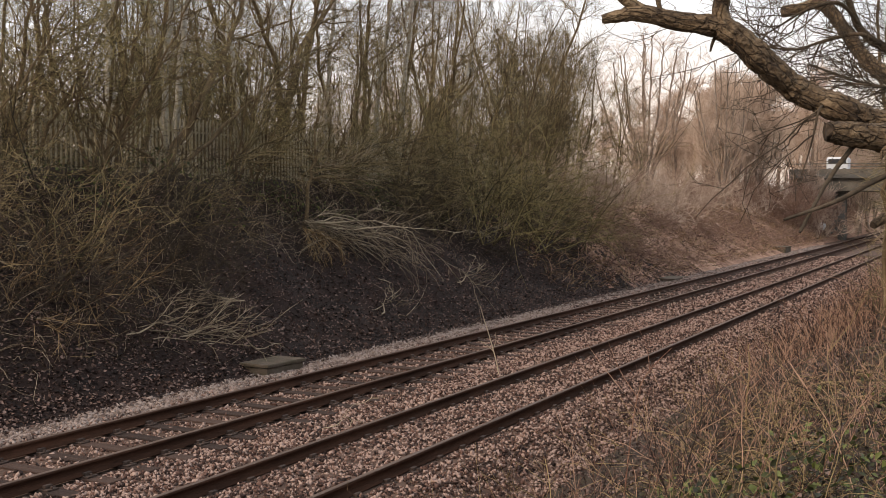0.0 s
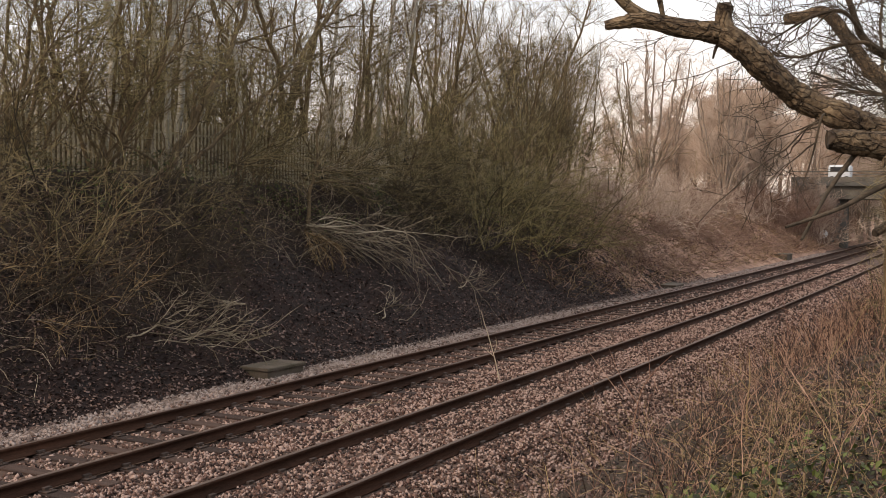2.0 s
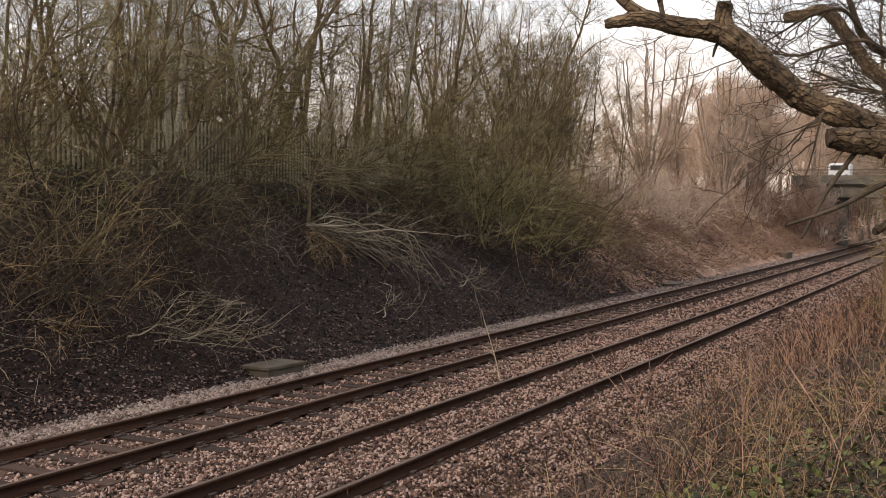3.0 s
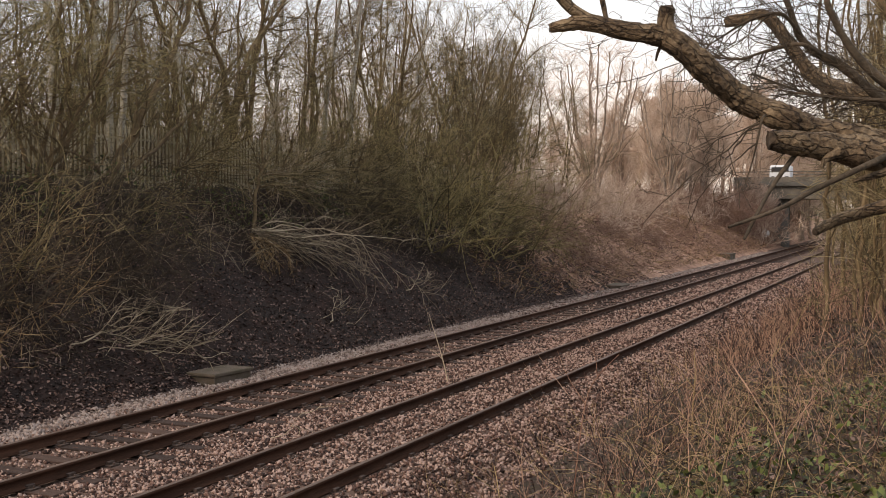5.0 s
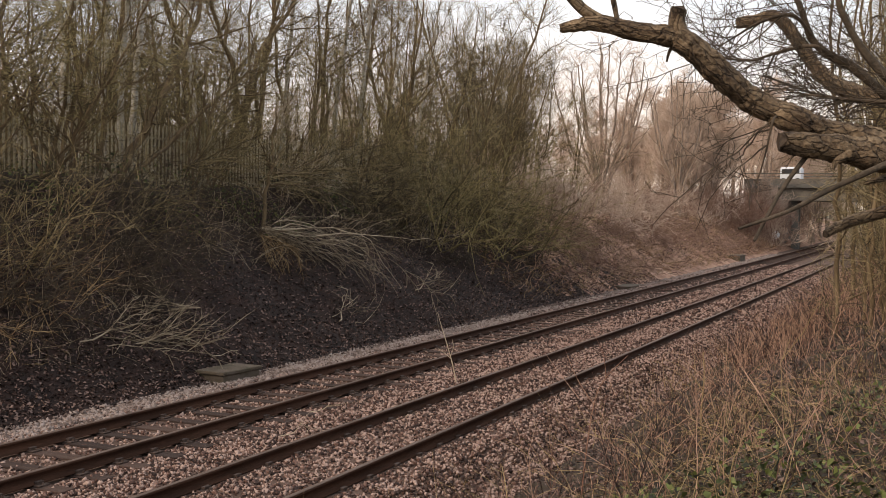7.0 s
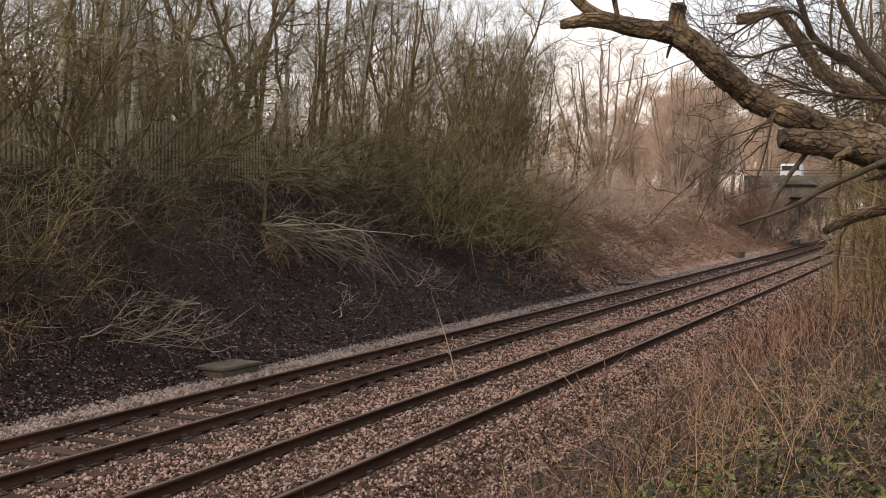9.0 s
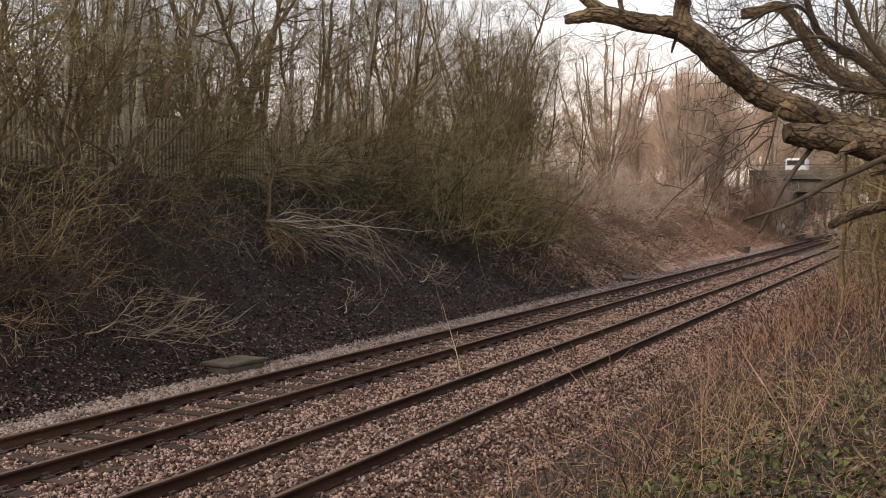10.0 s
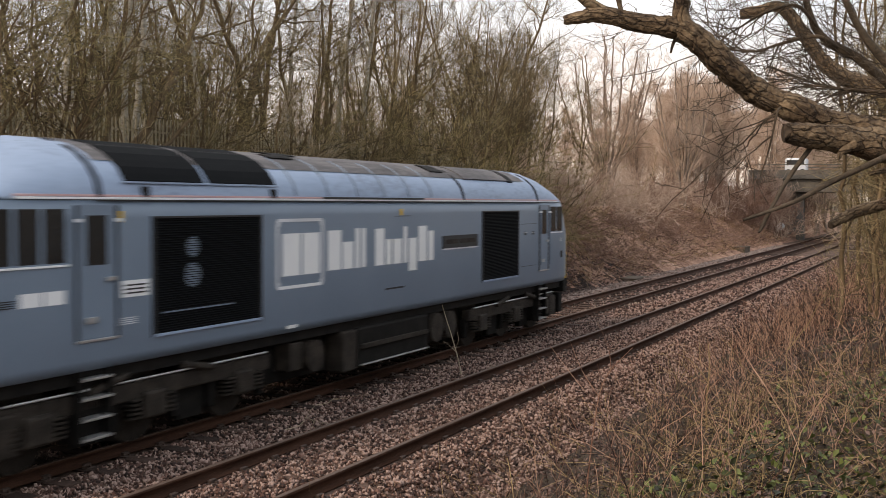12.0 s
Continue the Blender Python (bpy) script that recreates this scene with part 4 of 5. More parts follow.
# ---------------------------------------------------------------- the old tree that overhangs the view
def limb_tube(points, r0, r1, rng, sides=14, rough=0.1, per=9, radii=None, plates=0.0):
    """A limb along a smooth line; plates: depth of its flaking bark plates, as a share of the radius."""
    C = curve(points, per)[None]
    m, n = C.shape[1], len(points)
    base = r0 + (r1 - r0) * np.linspace(0, 1, m) if radii is None else np.interp(np.arange(m) / per, np.arange(n), radii)
    lump = np.interp(np.arange(m), np.arange(0, m + 6, 6), rng.normal(0, 1, len(np.arange(0, m + 6, 6))))
    R = base[None] * (1 + rough * 0.55 * lump[None])
    v, q = tubes(C, R, sides)
    v = v.reshape(m, sides, 3)
    c = C[0][:, None]
    along = np.concatenate([[0], np.cumsum(np.linalg.norm(np.diff(C[0], axis=0), axis=1))])
    grow = rough * 0.5 * np.sin(np.arange(sides) * 2 * np.pi * 3 / sides + 1.3)[None] * np.sin(along * 7)[:, None] + rng.normal(0, rough * 0.12, (m, sides))
    if plates:
        ang = np.arange(sides) * 2 * np.pi / sides
        q3 = np.stack([np.cos(ang)[None] * base[:, None], np.sin(ang)[None] * base[:, None], np.repeat(along[:, None] * 0.33, sides, 1)], -1).reshape(-1, 3)
        q3 = q3 + 0.006 * np.sin(q3[:, [2, 0, 1]] * 260)
        k = int(along[-1] * 330)
        t, o = rng.uniform(0, along[-1], k), rng.uniform(0, 2 * np.pi, k)
        rr = np.interp(t, along, base)
        seeds = np.stack([np.cos(o) * rr, np.sin(o) * rr, t * 0.33], -1)
        up = rng.uniform(-0.2, 1, k)
        h = np.empty(len(q3))
        for i in range(0, len(q3), 4000):
            d = np.linalg.norm(q3[i:i + 4000, None] - seeds[None], axis=-1)
            near = np.argpartition(d, 1, axis=1)[:, :2]
            d2 = np.sort(np.take_along_axis(d, near, 1), axis=1)
            h[i:i + 4000] = up[np.argmin(d, axis=1)] * np.clip((d2[:, 1] - d2[:, 0]) / 0.004, 0, 1) - 0.6 * (d2[:, 1] - d2[:, 0] < 0.0025)
        grow = grow + plates * h.reshape(m, sides)
    v = (c + (v - c) * (1 + grow[:, :, None])).reshape(-1, 3)
    around = np.linspace(0, 2 * np.pi * float(np.mean(base)), sides + 1)
    j, i = np.meshgrid(np.arange(m - 1), np.arange(sides), indexing="ij")
    uv = np.stack([np.stack([around[i + a], along[j + b]], -1) for a, b in ((0, 0), (1, 0), (1, 1), (0, 1))], 2).reshape(-1, 2)
    return C, (v, q), uv


def cap_end(bm_name, centre, way, r, material, parent):
    q = Vector(way).normalized().to_track_quat("Z", "Y").to_matrix().to_4x4()
    bm = cyl_bm(r, 0.008, Matrix.Translation(centre) @ q, 12)
    for v in bm.verts:
        v.co += Vector((random.uniform(-1, 1), random.uniform(-1, 1), random.uniform(-1, 1))) * r * 0.22
    return part(bm_name, bm, material, parent, "weathered cut end")


def old_tree():
    rng = np.random.default_rng(77)
    t = tagged(new("old_tree"), "gnarled old tree with fissured brown bark and a broken overhanging limb", "tree")
    M_CUT = mat("weathered_cut_wood", [(0.012, 0.008, 0.005), (0.035, 0.023, 0.014), (0.08, 0.053, 0.033)], 20, 0.9, bump=0.4)
    def limb(name, pts, r0, r1, label="", sides=14, rough=0.1, mt=None, cut=True, radii=None, per=9, plates=0.0):
        C, b, uv = limb_tube(pts, r0, r1, rng, sides, rough, per, radii, plates)
        me = merged(name, [b], mt or M_BARK_NEAR)
        me.uv_layers.new(name="bark").data.foreach_set("uv", uv.astype(np.float32).ravel())
        ob = child(name, me, t, label)
        if cut:
            cap_end("cut_end", pts[-1], np.array(pts[-1]) - np.array(pts[-2]), r1 * 0.86, M_CUT, ob)
        return C
    limb("trunk", [(0.9, 4.9, 1.4), (0.85, 4.85, 2.2), (0.75, 4.8, 2.8), (0.8, 4.9, 3.6), (1.0, 5.2, 4.6), (1.1, 5.6, 6.2)], 0.24, 0.1, sides=18)
    limb("limb", [(0.75, 4.8, 2.8), (0.45, 4.72, 3.13), (0.11, 4.6, 3.31), (-0.12, 4.49, 3.4), (-0.249, 4.38, 3.449), (-0.421, 4.32, 3.488), (-0.529, 4.25, 3.543), (-0.622, 4.23, 3.583), (-0.698, 4.2, 3.626), (-0.751, 4.15, 3.674), (-0.804, 4.11, 3.724), (-0.853, 4.07, 3.774), (-0.904, 4.05, 3.818), (-0.953, 4.04, 3.84), (-1.07, 4.01, 3.86), (-1.2, 3.96, 3.889), (-1.26, 3.94, 3.882), (-1.325, 3.93, 3.872)],
         0.12, 0.017, "crooked overhanging limb with flaking bark, broken at the tip", 48, 0.1, radii=[0.12, 0.1, 0.085, 0.076, 0.067, 0.06, 0.05, 0.046, 0.046, 0.047, 0.047, 0.045, 0.043, 0.039, 0.033, 0.029, 0.024, 0.017], per=24, plates=0.09)
    limb("fork", [(-1.19, 3.97, 3.9), (-1.25, 3.94, 3.94), (-1.31, 3.91, 4.01)], 0.024, 0.017)
    limb("knob", [(-0.92, 4.05, 3.84), (-0.93, 4.04, 3.89), (-0.92, 4.03, 3.935)], 0.034, 0.027)
    limb("spur", [(-1.13, 3.99, 3.88), (-1.14, 3.98, 3.94), (-1.15, 3.96, 4.0)], 0.012, 0.008)
    limb("spur", [(-0.93, 4.05, 3.83), (-0.955, 4.05, 3.79), (-0.965, 4.05, 3.755)], 0.009, 0.004, sides=6)
    limb("stub", [(-0.05, 4.4, 3.38), (-0.3, 4.26, 3.425), (-0.46, 4.14, 3.448), (-0.56, 4.05, 3.46)], 0.062, 0.034, "ragged broken-off stub of a limb", 40, 0.14, per=24, plates=0.09)
    limb("splinter", [(-0.34, 4.16, 3.42), (-0.385, 4.14, 3.395), (-0.395, 4.13, 3.365)], 0.02, 0.003, sides=7, cut=False)
    limb("splinter", [(-0.12, 4.3, 3.40), (-0.2, 4.24, 3.35), (-0.3, 4.2, 3.318)], 0.024, 0.006, sides=7, cut=False)
    limb("branch", [(-0.05, 4.45, 3.47), (-0.12, 4.39, 3.45), (-0.24, 4.19, 3.38), (-0.41, 4.08, 3.29), (-0.52, 3.97, 3.22), (-0.66, 3.84, 3.16)], 0.017, 0.005, sides=9, mt=M_BARK_DARK)
    limb("branch", [(-0.46, 4.2, 3.46), (-0.54, 4.06, 3.32), (-0.58, 3.96, 3.22), (-0.62, 3.9, 3.12)], 0.009, 0.005, sides=8, mt=M_BARK_DARK)
    limb("branch", [(0.3, 5.0, 3.3), (-0.04, 5.0, 3.28), (-0.28, 4.99, 3.22), (-0.4, 4.88, 3.18), (-0.48, 4.78, 3.13)], 0.04, 0.017, "broken lower branch", 10)
    limb("limb", [(0.9, 5.2, 3.5), (0.4, 5.9, 3.6), (-0.108, 6.1, 3.7), (-0.297, 6.1, 3.772), (-0.48, 6.1, 3.827), (-0.576, 6.1, 3.862), (-0.652, 6.1, 3.923), (-0.697, 6.1, 3.983), (-0.752, 6.1, 4.064), (-0.801, 6.1, 4.139), (-0.847, 6.1, 4.2), (-0.905, 6.1, 4.236), (-0.991, 6.1, 4.221), (-1.084, 6.1, 4.206)],
         0.06, 0.026, "second crooked limb with a sawn end", 24, 0.12, radii=[0.06, 0.058, 0.05, 0.046, 0.042, 0.04, 0.038, 0.036, 0.034, 0.033, 0.032, 0.031, 0.031, 0.027], per=10, plates=0.1)
    lines = [([(0.7, 5.1, 2.9), (0.3, 5.1, 3.2), (-0.045, 5.1, 3.488), (-0.248, 5.1, 3.676), (-0.334, 5.1, 3.755), (-0.426, 5.1, 3.837), (-0.518, 5.1, 3.89), (-0.584, 5.1, 3.954), (-0.613, 5.1, 4.021), (-0.638, 5.1, 4.095), (-0.675, 5.1, 4.183), (-0.712, 5.1, 4.35)], 0.028, 0.009, 46),
             ([(0.7, 4.95, 3.1), (0.3, 4.9, 3.3), (-0.004, 4.9, 3.543), (-0.24, 4.9, 3.735), (-0.323, 4.9, 3.82), (-0.385, 4.9, 3.906), (-0.43, 4.9, 3.991), (-0.462, 4.9, 4.073), (-0.481, 4.9, 4.25)], 0.026, 0.01, 26),
             ([(-0.578, 5.1, 3.955), (-0.648, 5.0, 4.046), (-0.737, 5.0, 4.045), (-0.812, 5.0, 4.02), (-0.895, 5.0, 3.972), (-0.965, 5.0, 3.932)], 0.009, 0.003, 20),
             ([(-0.497, 5.1, 3.875), (-0.566, 5.0, 3.915), (-0.669, 5.0, 3.906), (-0.763, 5.0, 3.882), (-0.822, 5.0, 3.866), (-0.925, 5.0, 3.878)], 0.01, 0.004, 26),
             ([(0.3, 4.8, 3.55), (-0.045, 4.8, 3.625), (-0.234, 4.8, 3.651), (-0.356, 4.8, 3.662), (-0.485, 4.8, 3.68), (-0.6, 4.82, 3.7)], 0.012, 0.004, 24),
             ([(0.3, 5.3, 3.5), (0.0, 5.4, 3.6), (-0.3, 5.5, 3.7), (-0.6, 5.5, 3.76), (-0.85, 5.5, 3.86)], 0.016, 0.004, 40),
             ([(-0.6, 4.2, 3.56), (-0.606, 4.15, 3.538), (-0.619, 4.15, 3.468), (-0.637, 4.15, 3.387), (-0.662, 4.15, 3.307)], 0.005, 0.002, 7)]
    for pts, r0, r1, n in lines:
        C = limb("branch", pts, r0, r1, sides=8, mt=M_BARK_DARK, cut=False)
        p, d, _, _ = sprout(rng, C, np.full((1, C.shape[1]), 0.02), n * 3 // 5, 0.2, 1.0, 0.8)
        n = len(p)
        P = strands(rng, p, d + np.array([-0.6, 0.1, 0.05]), rng.uniform(0.15, 0.6, n), 8, 0.22, 0.0)
        RR = taper(np.full(n, 0.0032), 8, 0.35)
        p2, d2, _, _ = sprout(rng, P, RR, 6, 0.1, 1.0, 0.9)
        P2 = strands(rng, p2, d2, rng.uniform(0.05, 0.28, len(p2)), 5, 0.28, 0.0)
        p3, d3, _, _ = sprout(rng, P2, taper(np.full(len(p2), 0.0016), 5, 0.6), 2, 0.2, 1.0, 0.9)
        P3 = strands(rng, p3, d3, rng.uniform(0.03, 0.12, len(p3)), 3, 0.2, 0.0)
        child("twig_spray", merged("twig_spray", [tubes(P, RR, 4), tubes(P2, taper(np.full(len(p2), 0.0017), 5, 0.6), 3), tubes(P3, taper(np.full(len(p3), 0.0012), 3, 0.7), 3)], M_BARK_DARK), t)


old_tree()


# ---------------------------------------------------------------- bank beside the viewer
def near_bank():
    rnd = random.Random(12)
    g = "bare trees on the near bank"
    r = np.random.default_rng(61)
    lines = []
    for k in range(15):
        u, w = r.normal(0, 0.28), r.normal(0, 0.6)
        lines.append(([(u, w, -0.2), (u * 1.1, w, 1.2), (u * 1.3 + r.normal(0, 0.12), w, 2.6), (u * 1.6 + r.normal(0, 0.25), w, 4.4), (u * 1.8 + r.normal(0, 0.35), w, 6.4)], r.uniform(0.018, 0.05)))
    thorn = shaped_tree(61, lines, 7, 1.2, (-0.05, 0, 0.1), M_TWIG, M_BARK, 5, 0.06, 0.005)
    spots = [(-0.1, 12.6, 0, 0.95), (-0.75, 22.5, 40, 1.15), (0.3, 17.5, 200, 1.2), (-0.3, 17.6, 70, 1.0), (-0.6, 20.5, 140, 0.9), (-0.5, 25.0, 220, 1.05), (-1.7, 33.0, 20, 1.0), (-2.3, 42.0, 110, 1.0), (-0.3, 30, 180, 1.2), (-2.5, 55, 10, 1.1), (-3.2, 70, 60, 1.1), (-3.4, 88, 100, 1.2)]
    for x, y, turn, s in spots:
        plant("thorn_tree", thorn, stand(x, y, turn, s), "thicket-like bare thorn tree with many grey-brown stems", "tree", g)
    rng = np.random.default_rng(5)

    def stems(name, n, xr, yr, length, r, way, wander, lift, material, label, category, keep=None, m=5, side=0.0):
        x, y = rng.uniform(*xr, n), yr[0] + (yr[1] - yr[0]) * rng.random(n) ** 1.4
        if keep is not None:
            ok = keep(x, y)
            x, y = x[ok], y[ok]
        n = len(x)
        P0 = np.stack([x, y, land(x, y) - 0.03], -1)
        d = np.array(way) + rng.normal(0, 0.4, (n, 3)) * [1, 1, 0.3]
        L = rng.uniform(*length, n)
        P = strands(rng, P0, d, L, m, wander, lift)
        R = taper(rng.uniform(0.6, 1.4, n) * r * np.clip(y / 11, 1, 2.2), m, 0.4)
        batches = [tubes(P, R, 3)]
        if side:
            k = int(side)
            p, dd, _, _ = sprout(rng, P, R, k, 0.3, 1.0, 0.7)
            P2 = strands(rng, p, dd, L.repeat(k) * rng.uniform(0.15, 0.4, len(p)), 3, 0.15, 0.02)
            batches.append(tubes(P2, taper(np.full(len(p), r * 0.6) * np.clip(y.repeat(k) / 11, 1, 2.2), 3, 0.5), 3))
        tagged(new(name, merged(name, batches, material)), label, category, kind="stuff")

    edge = lambda x, y: x > -3.75 + 0.6 * np.clip((14 - y) / 6, 0, 1) + 0.35 * wave(x, y, 1.3, 4) + 0.0
    stems("dead_grass", 11000, (-3.4, 1.5), (4.5, 13), (0.1, 0.34), 0.0026, (0.0, 0.0, 0.6), 0.38, -0.25, M_CANE, "matted straw-coloured dead grass on the near bank", "grass", lambda x, y: edge(x, y) & (x > -1.9 + 0.5 * wave(x, y, 1.7, 6)) & (y < 13))
    stems("dead_stems", 3000, (-4.9, 1.0), (6.0, 30), (0.2, 0.75), 0.0034, (0, 0, 1.0), 0.15, -0.02, M_BRAMBLE, "upright red-brown dead stems on the near bank", "dead stems", lambda x, y: edge(x, y) & (wave(x, y, 2.6, 9) + 0.5 * wave(x, y, 6.5, 2) > -0.25), 7, 3)
    stems("tall_dead_stems", 95, (-4.4, 0.3), (6.0, 20), (0.6, 1.2), 0.0042, (-0.05, 0, 1.0), 0.13, 0.01, M_BRAMBLE, "tall woody dead stems standing out of the brush", "dead stems", edge, 9, 6)
    stems("bramble_canes", 1150, (-3.4, 1.5), (4.6, 13), (0.3, 0.95), 0.0038, (-0.4, 0.15, 0.4), 0.3, -0.2, M_CANE, "tangled arching olive and straw bramble canes on the near bank", "bramble", lambda x, y: x > -2.4 + 0.4 * wave(x, y, 1.9, 8), 10, 3)
    stems("fallen_canes", 110, (-3.4, 1.2), (5.0, 12), (0.5, 1.3), 0.005, (-0.8, 0.5, 0.35), 0.2, -0.06, M_CANE, "pale dead canes lying over the brambles", "bramble", lambda x, y: x > -2.9, 9, 2)
    stems("verge_brush", 2600, (-5.3, 0.5), (20, 75), (0.3, 1.0), 0.004, (0, 0, 1), 0.12, 0.0, M_BRAMBLE, "dead brown brush along the near side of the line", "brush", lambda x, y: x > -4.2 + 0.3 * wave(x, y, 0.8, 2), 5, 3)
    n = 13000
    y = 37 + 68 * rng.random(n)
    x = -13.6 - rng.random(n) * 5.2 + bend(y)
    P0 = np.stack([x, y, land(x, y) - 0.03], -1)
    P = strands(rng, P0, np.array([0.4, 0.0, 0.8]) + rng.normal(0, 0.6, (n, 3)), rng.uniform(0.25, 0.9, n), 4, 0.3, -0.3)
    for nm, sl, mm, lab in (("slope_grass", slice(0, 6500), M_BRAMBLE, "dry red-brown growth over the far slope"), ("pale_slope_grass", slice(6500, 13000), M_STRAW, "dry straw-coloured grass over the far slope")):
        tagged(new(nm, merged(nm, [tubes(P[sl], taper(rng.uniform(0.006, 0.015, 6500), 4, 0.4), 3)], mm)), lab, "dry grass", kind="stuff")
    stems("trackside_weeds", 130, (-5.6, -4.4), (8, 30), (0.3, 0.9), 0.003, (0, 0, 1), 0.12, 0, M_STRAW, "sparse dry weeds at the ballast edge", "weeds", None, 6, 2)
    # bramble leaves, low in the corner of the bank
    n = 4200
    x, y = rng.uniform(-2.4, 1.2, n), rng.uniform(4.0, 10.0, n)
    ok = (wave(x, y, 1.6, 7) + 0.35 * (x + 1.6)) > 0.1
    x, y = x[ok], y[ok]
    leaves("bramble_leaves", rng, x, y, land(x, y) + rng.uniform(0.02, 0.26, len(x)), rng.uniform(0.009, 0.026, len(x)), M_LEAF, 0.8, "dark green bramble leaves low on the near bank", "leaves")
    x, y = rng.uniform(-5.7, 1.0, 26000), 4.5 + 17 * rng.random(26000) ** 1.3
    leaves("dry_leaves", rng, x, y, land(x, y) + rng.uniform(0.0, 0.05, len(x)), rng.uniform(0.01, 0.026, len(x)), M_LITTER, 0.6, "dry brown fallen leaves on the near bank", "leaves")
    y = 11 + 45 * rng.random(60000) ** 1.4
    x = -13.1 - rng.random(60000) ** 1.3 * 5.0
    leaves("fallen_leaves", rng, x, y, land(x, y) + rng.uniform(0.0, 0.03, len(x)), rng.uniform(0.012, 0.04, len(x)), M_LITTER, 0.5, "brown fallen leaves scattered over the cutting slope", "leaves")
    # dark bramble leaves under the thicket
    y = 16 + 22 * rng.random(7000)
    x = -16.6 - rng.random(7000) * 2.0 + 0.5 * wave(y, y * 0.7, 1.1, 3)
    ok = wave(x, y, 1.5, 4) > -0.1
    x, y = x[ok], y[ok]
    leaves("slope_bramble_leaves", rng, x, y, land(x, y) + rng.uniform(0.05, 0.7, len(x)), rng.uniform(0.02, 0.045, len(x)), M_LEAF, 0.8, "dark green bramble leaves under the thicket", "leaves")
    # scrambling dead stems low on the slope
    n = 4000
    y = 12 + 32 * rng.random(n) ** 1.2
    x = -14.2 - np.where(y > 19, 1.7, 0.0) - rng.random(n) * np.where(y > 19, 2.5, 4.2)
    P0 = np.stack([x, y, land(x, y)], -1)
    P = strands(rng, P0, np.array([0.5, 0.1, 0.8]) + rng.normal(0, 0.5, (n, 3)), rng.uniform(0.4, 1.6, n), 6, 0.25, -0.15)
    P[:, :, 2] = np.maximum(P[:, :, 2], land(P[:, :, 0], P[:, :, 1]) + 0.01)
    half = n * 2 // 3
    for nm, sl, mm, lab in (("slope_stems", slice(0, half), M_BARK_DARK, "dark tangled dead stems over the slope"), ("pale_slope_stems", slice(half, n), M_TWIG_PALE, "pale tangled dead stems over the slope")):
        tagged(new(nm, merged(nm, [tubes(P[sl], taper(rng.uniform(0.003, 0.007, len(P[sl])), 6, 0.4), 3)], mm)), lab, "dead stems", kind="stuff")


def leaves(name, rng, x, y, z, size, material, tilt, label, category):
    n = len(x)
    nrm = unit(np.array([0, 0, 1.0]) + rng.normal(0, tilt, (n, 3)))
    a = unit(np.cross(nrm, rng.normal(0, 1, (n, 3))))
    b = np.cross(nrm, a)
    c = np.stack([x, y, z], -1)
    s = size[:, None]
    tip, tail = c + a * s * 1.3, c - a * s * 1.3
    l, r = c + b * s * 0.8 + nrm * s * 0.35, c - b * s * 0.8 + nrm * s * 0.35
    v = np.stack([tail, r, tip, l], 1).reshape(-1, 3)
    i = np.arange(n) * 4
    q = np.concatenate([np.stack([i, i + 1, i + 2], 1), np.stack([i, i + 2, i + 3], 1)])
    tagged(new(name, raw_mesh(name, v, q, material)), label, category, kind="stuff")


near_bank()


# ---------------------------------------------------------------- locomotive
M_TINT = mat("dark_tinted_glazing", [(0.012, 0.013, 0.014), (0.02, 0.021, 0.022), (0.03, 0.03, 0.031)], 0.8, 0.08, bump=0, spec=0.6)
SIDE = [(1.28, 1.15), (1.32, 1.28), (1.32, 2.35), (1.315, 2.98), (1.30, 3.205)]
TOP = [(1.305, 3.21), (1.30, 3.28), (1.25, 3.46), (1.13, 3.63), (0.93, 3.79), (0.66, 3.91), (0.33, 3.975), (0.0, 4.0)]
# along the body: y, width, roof height, set back of the raked windscreen
RIBS = [(0.22, 0.90, 0.10, 1.0), (0.12, 0.955, 0.22, 1.0), (-0.15, 0.985, 0.42, 0.8), (-0.7, 1.0, 0.66, 0.25), (-1.35, 1.0, 0.9, 0.0), (-1.9, 1.0, 1.0, 0.0)]
LENGTH = 20.0


def sections():
    front = list(RIBS)
    back = [(-LENGTH + 0.12 - y, w, hh, -b) for y, w, hh, b in reversed(RIBS)]
    return front + [(y, 1.0, 1.0, 0.0) for y in np.arange(-3.5, -17, -1.6)] + back


def loft(profile, closed_bottom):
    bm = bmesh.new()
    ring = [(x, z) for x, z in profile] + [(-x, z) for x, z in reversed(profile) if x > 0.001]
    loops = []
    for y, w, hh, b in sections():
        loop = []
        for x, z in ring:
            zz = 3.21 + (z - 3.21) * hh if z > 3.21 else z
            yy = y - b * 0.42 * max(0.0, min(1.3, (zz - 2.35) / 0.85))
            loop.append(bm.verts.new((x * w, yy, zz)))
        loops.append(loop)
    n = len(ring)
    for a, b in zip(loops, loops[1:]):
        for i in range(n):
            bm.faces.new((a[i], a[(i + 1) % n], b[(i + 1) % n], b[i]))
    bm.faces.new(loops[0])
    bm.faces.new(loops[-1][::-1])
    bmesh.ops.recalc_face_normals(bm, faces=bm.faces[:])
    for f in bm.faces:
        f.smooth = abs(f.normal.y) < 0.5
    return bm


def roof_x(z):
    for (x0, z0), (x1, z1) in zip(TOP, TOP[1:]):
        if z0 <= z <= z1:
            return x0 + (x1 - x0) * (z - z0) / (z1 - z0)
    return 0.0


def roof_strip(y0, y1, z0, z1, lift, steps=6):
    """A curved panel that follows the roof between two heights, on the side that faces the camera."""
    bm = bmesh.new()
    zs = [z0 + (z1 - z0) * i / steps for i in range(steps + 1)]
    outer = [(roof_x(z) + lift, z + lift * 0.8) for z in zs]
    inner = [(roof_x(z) - 0.02, z - 0.02) for z in reversed(zs)]
    return prism_bm(outer + inner, y0, y1, bm)


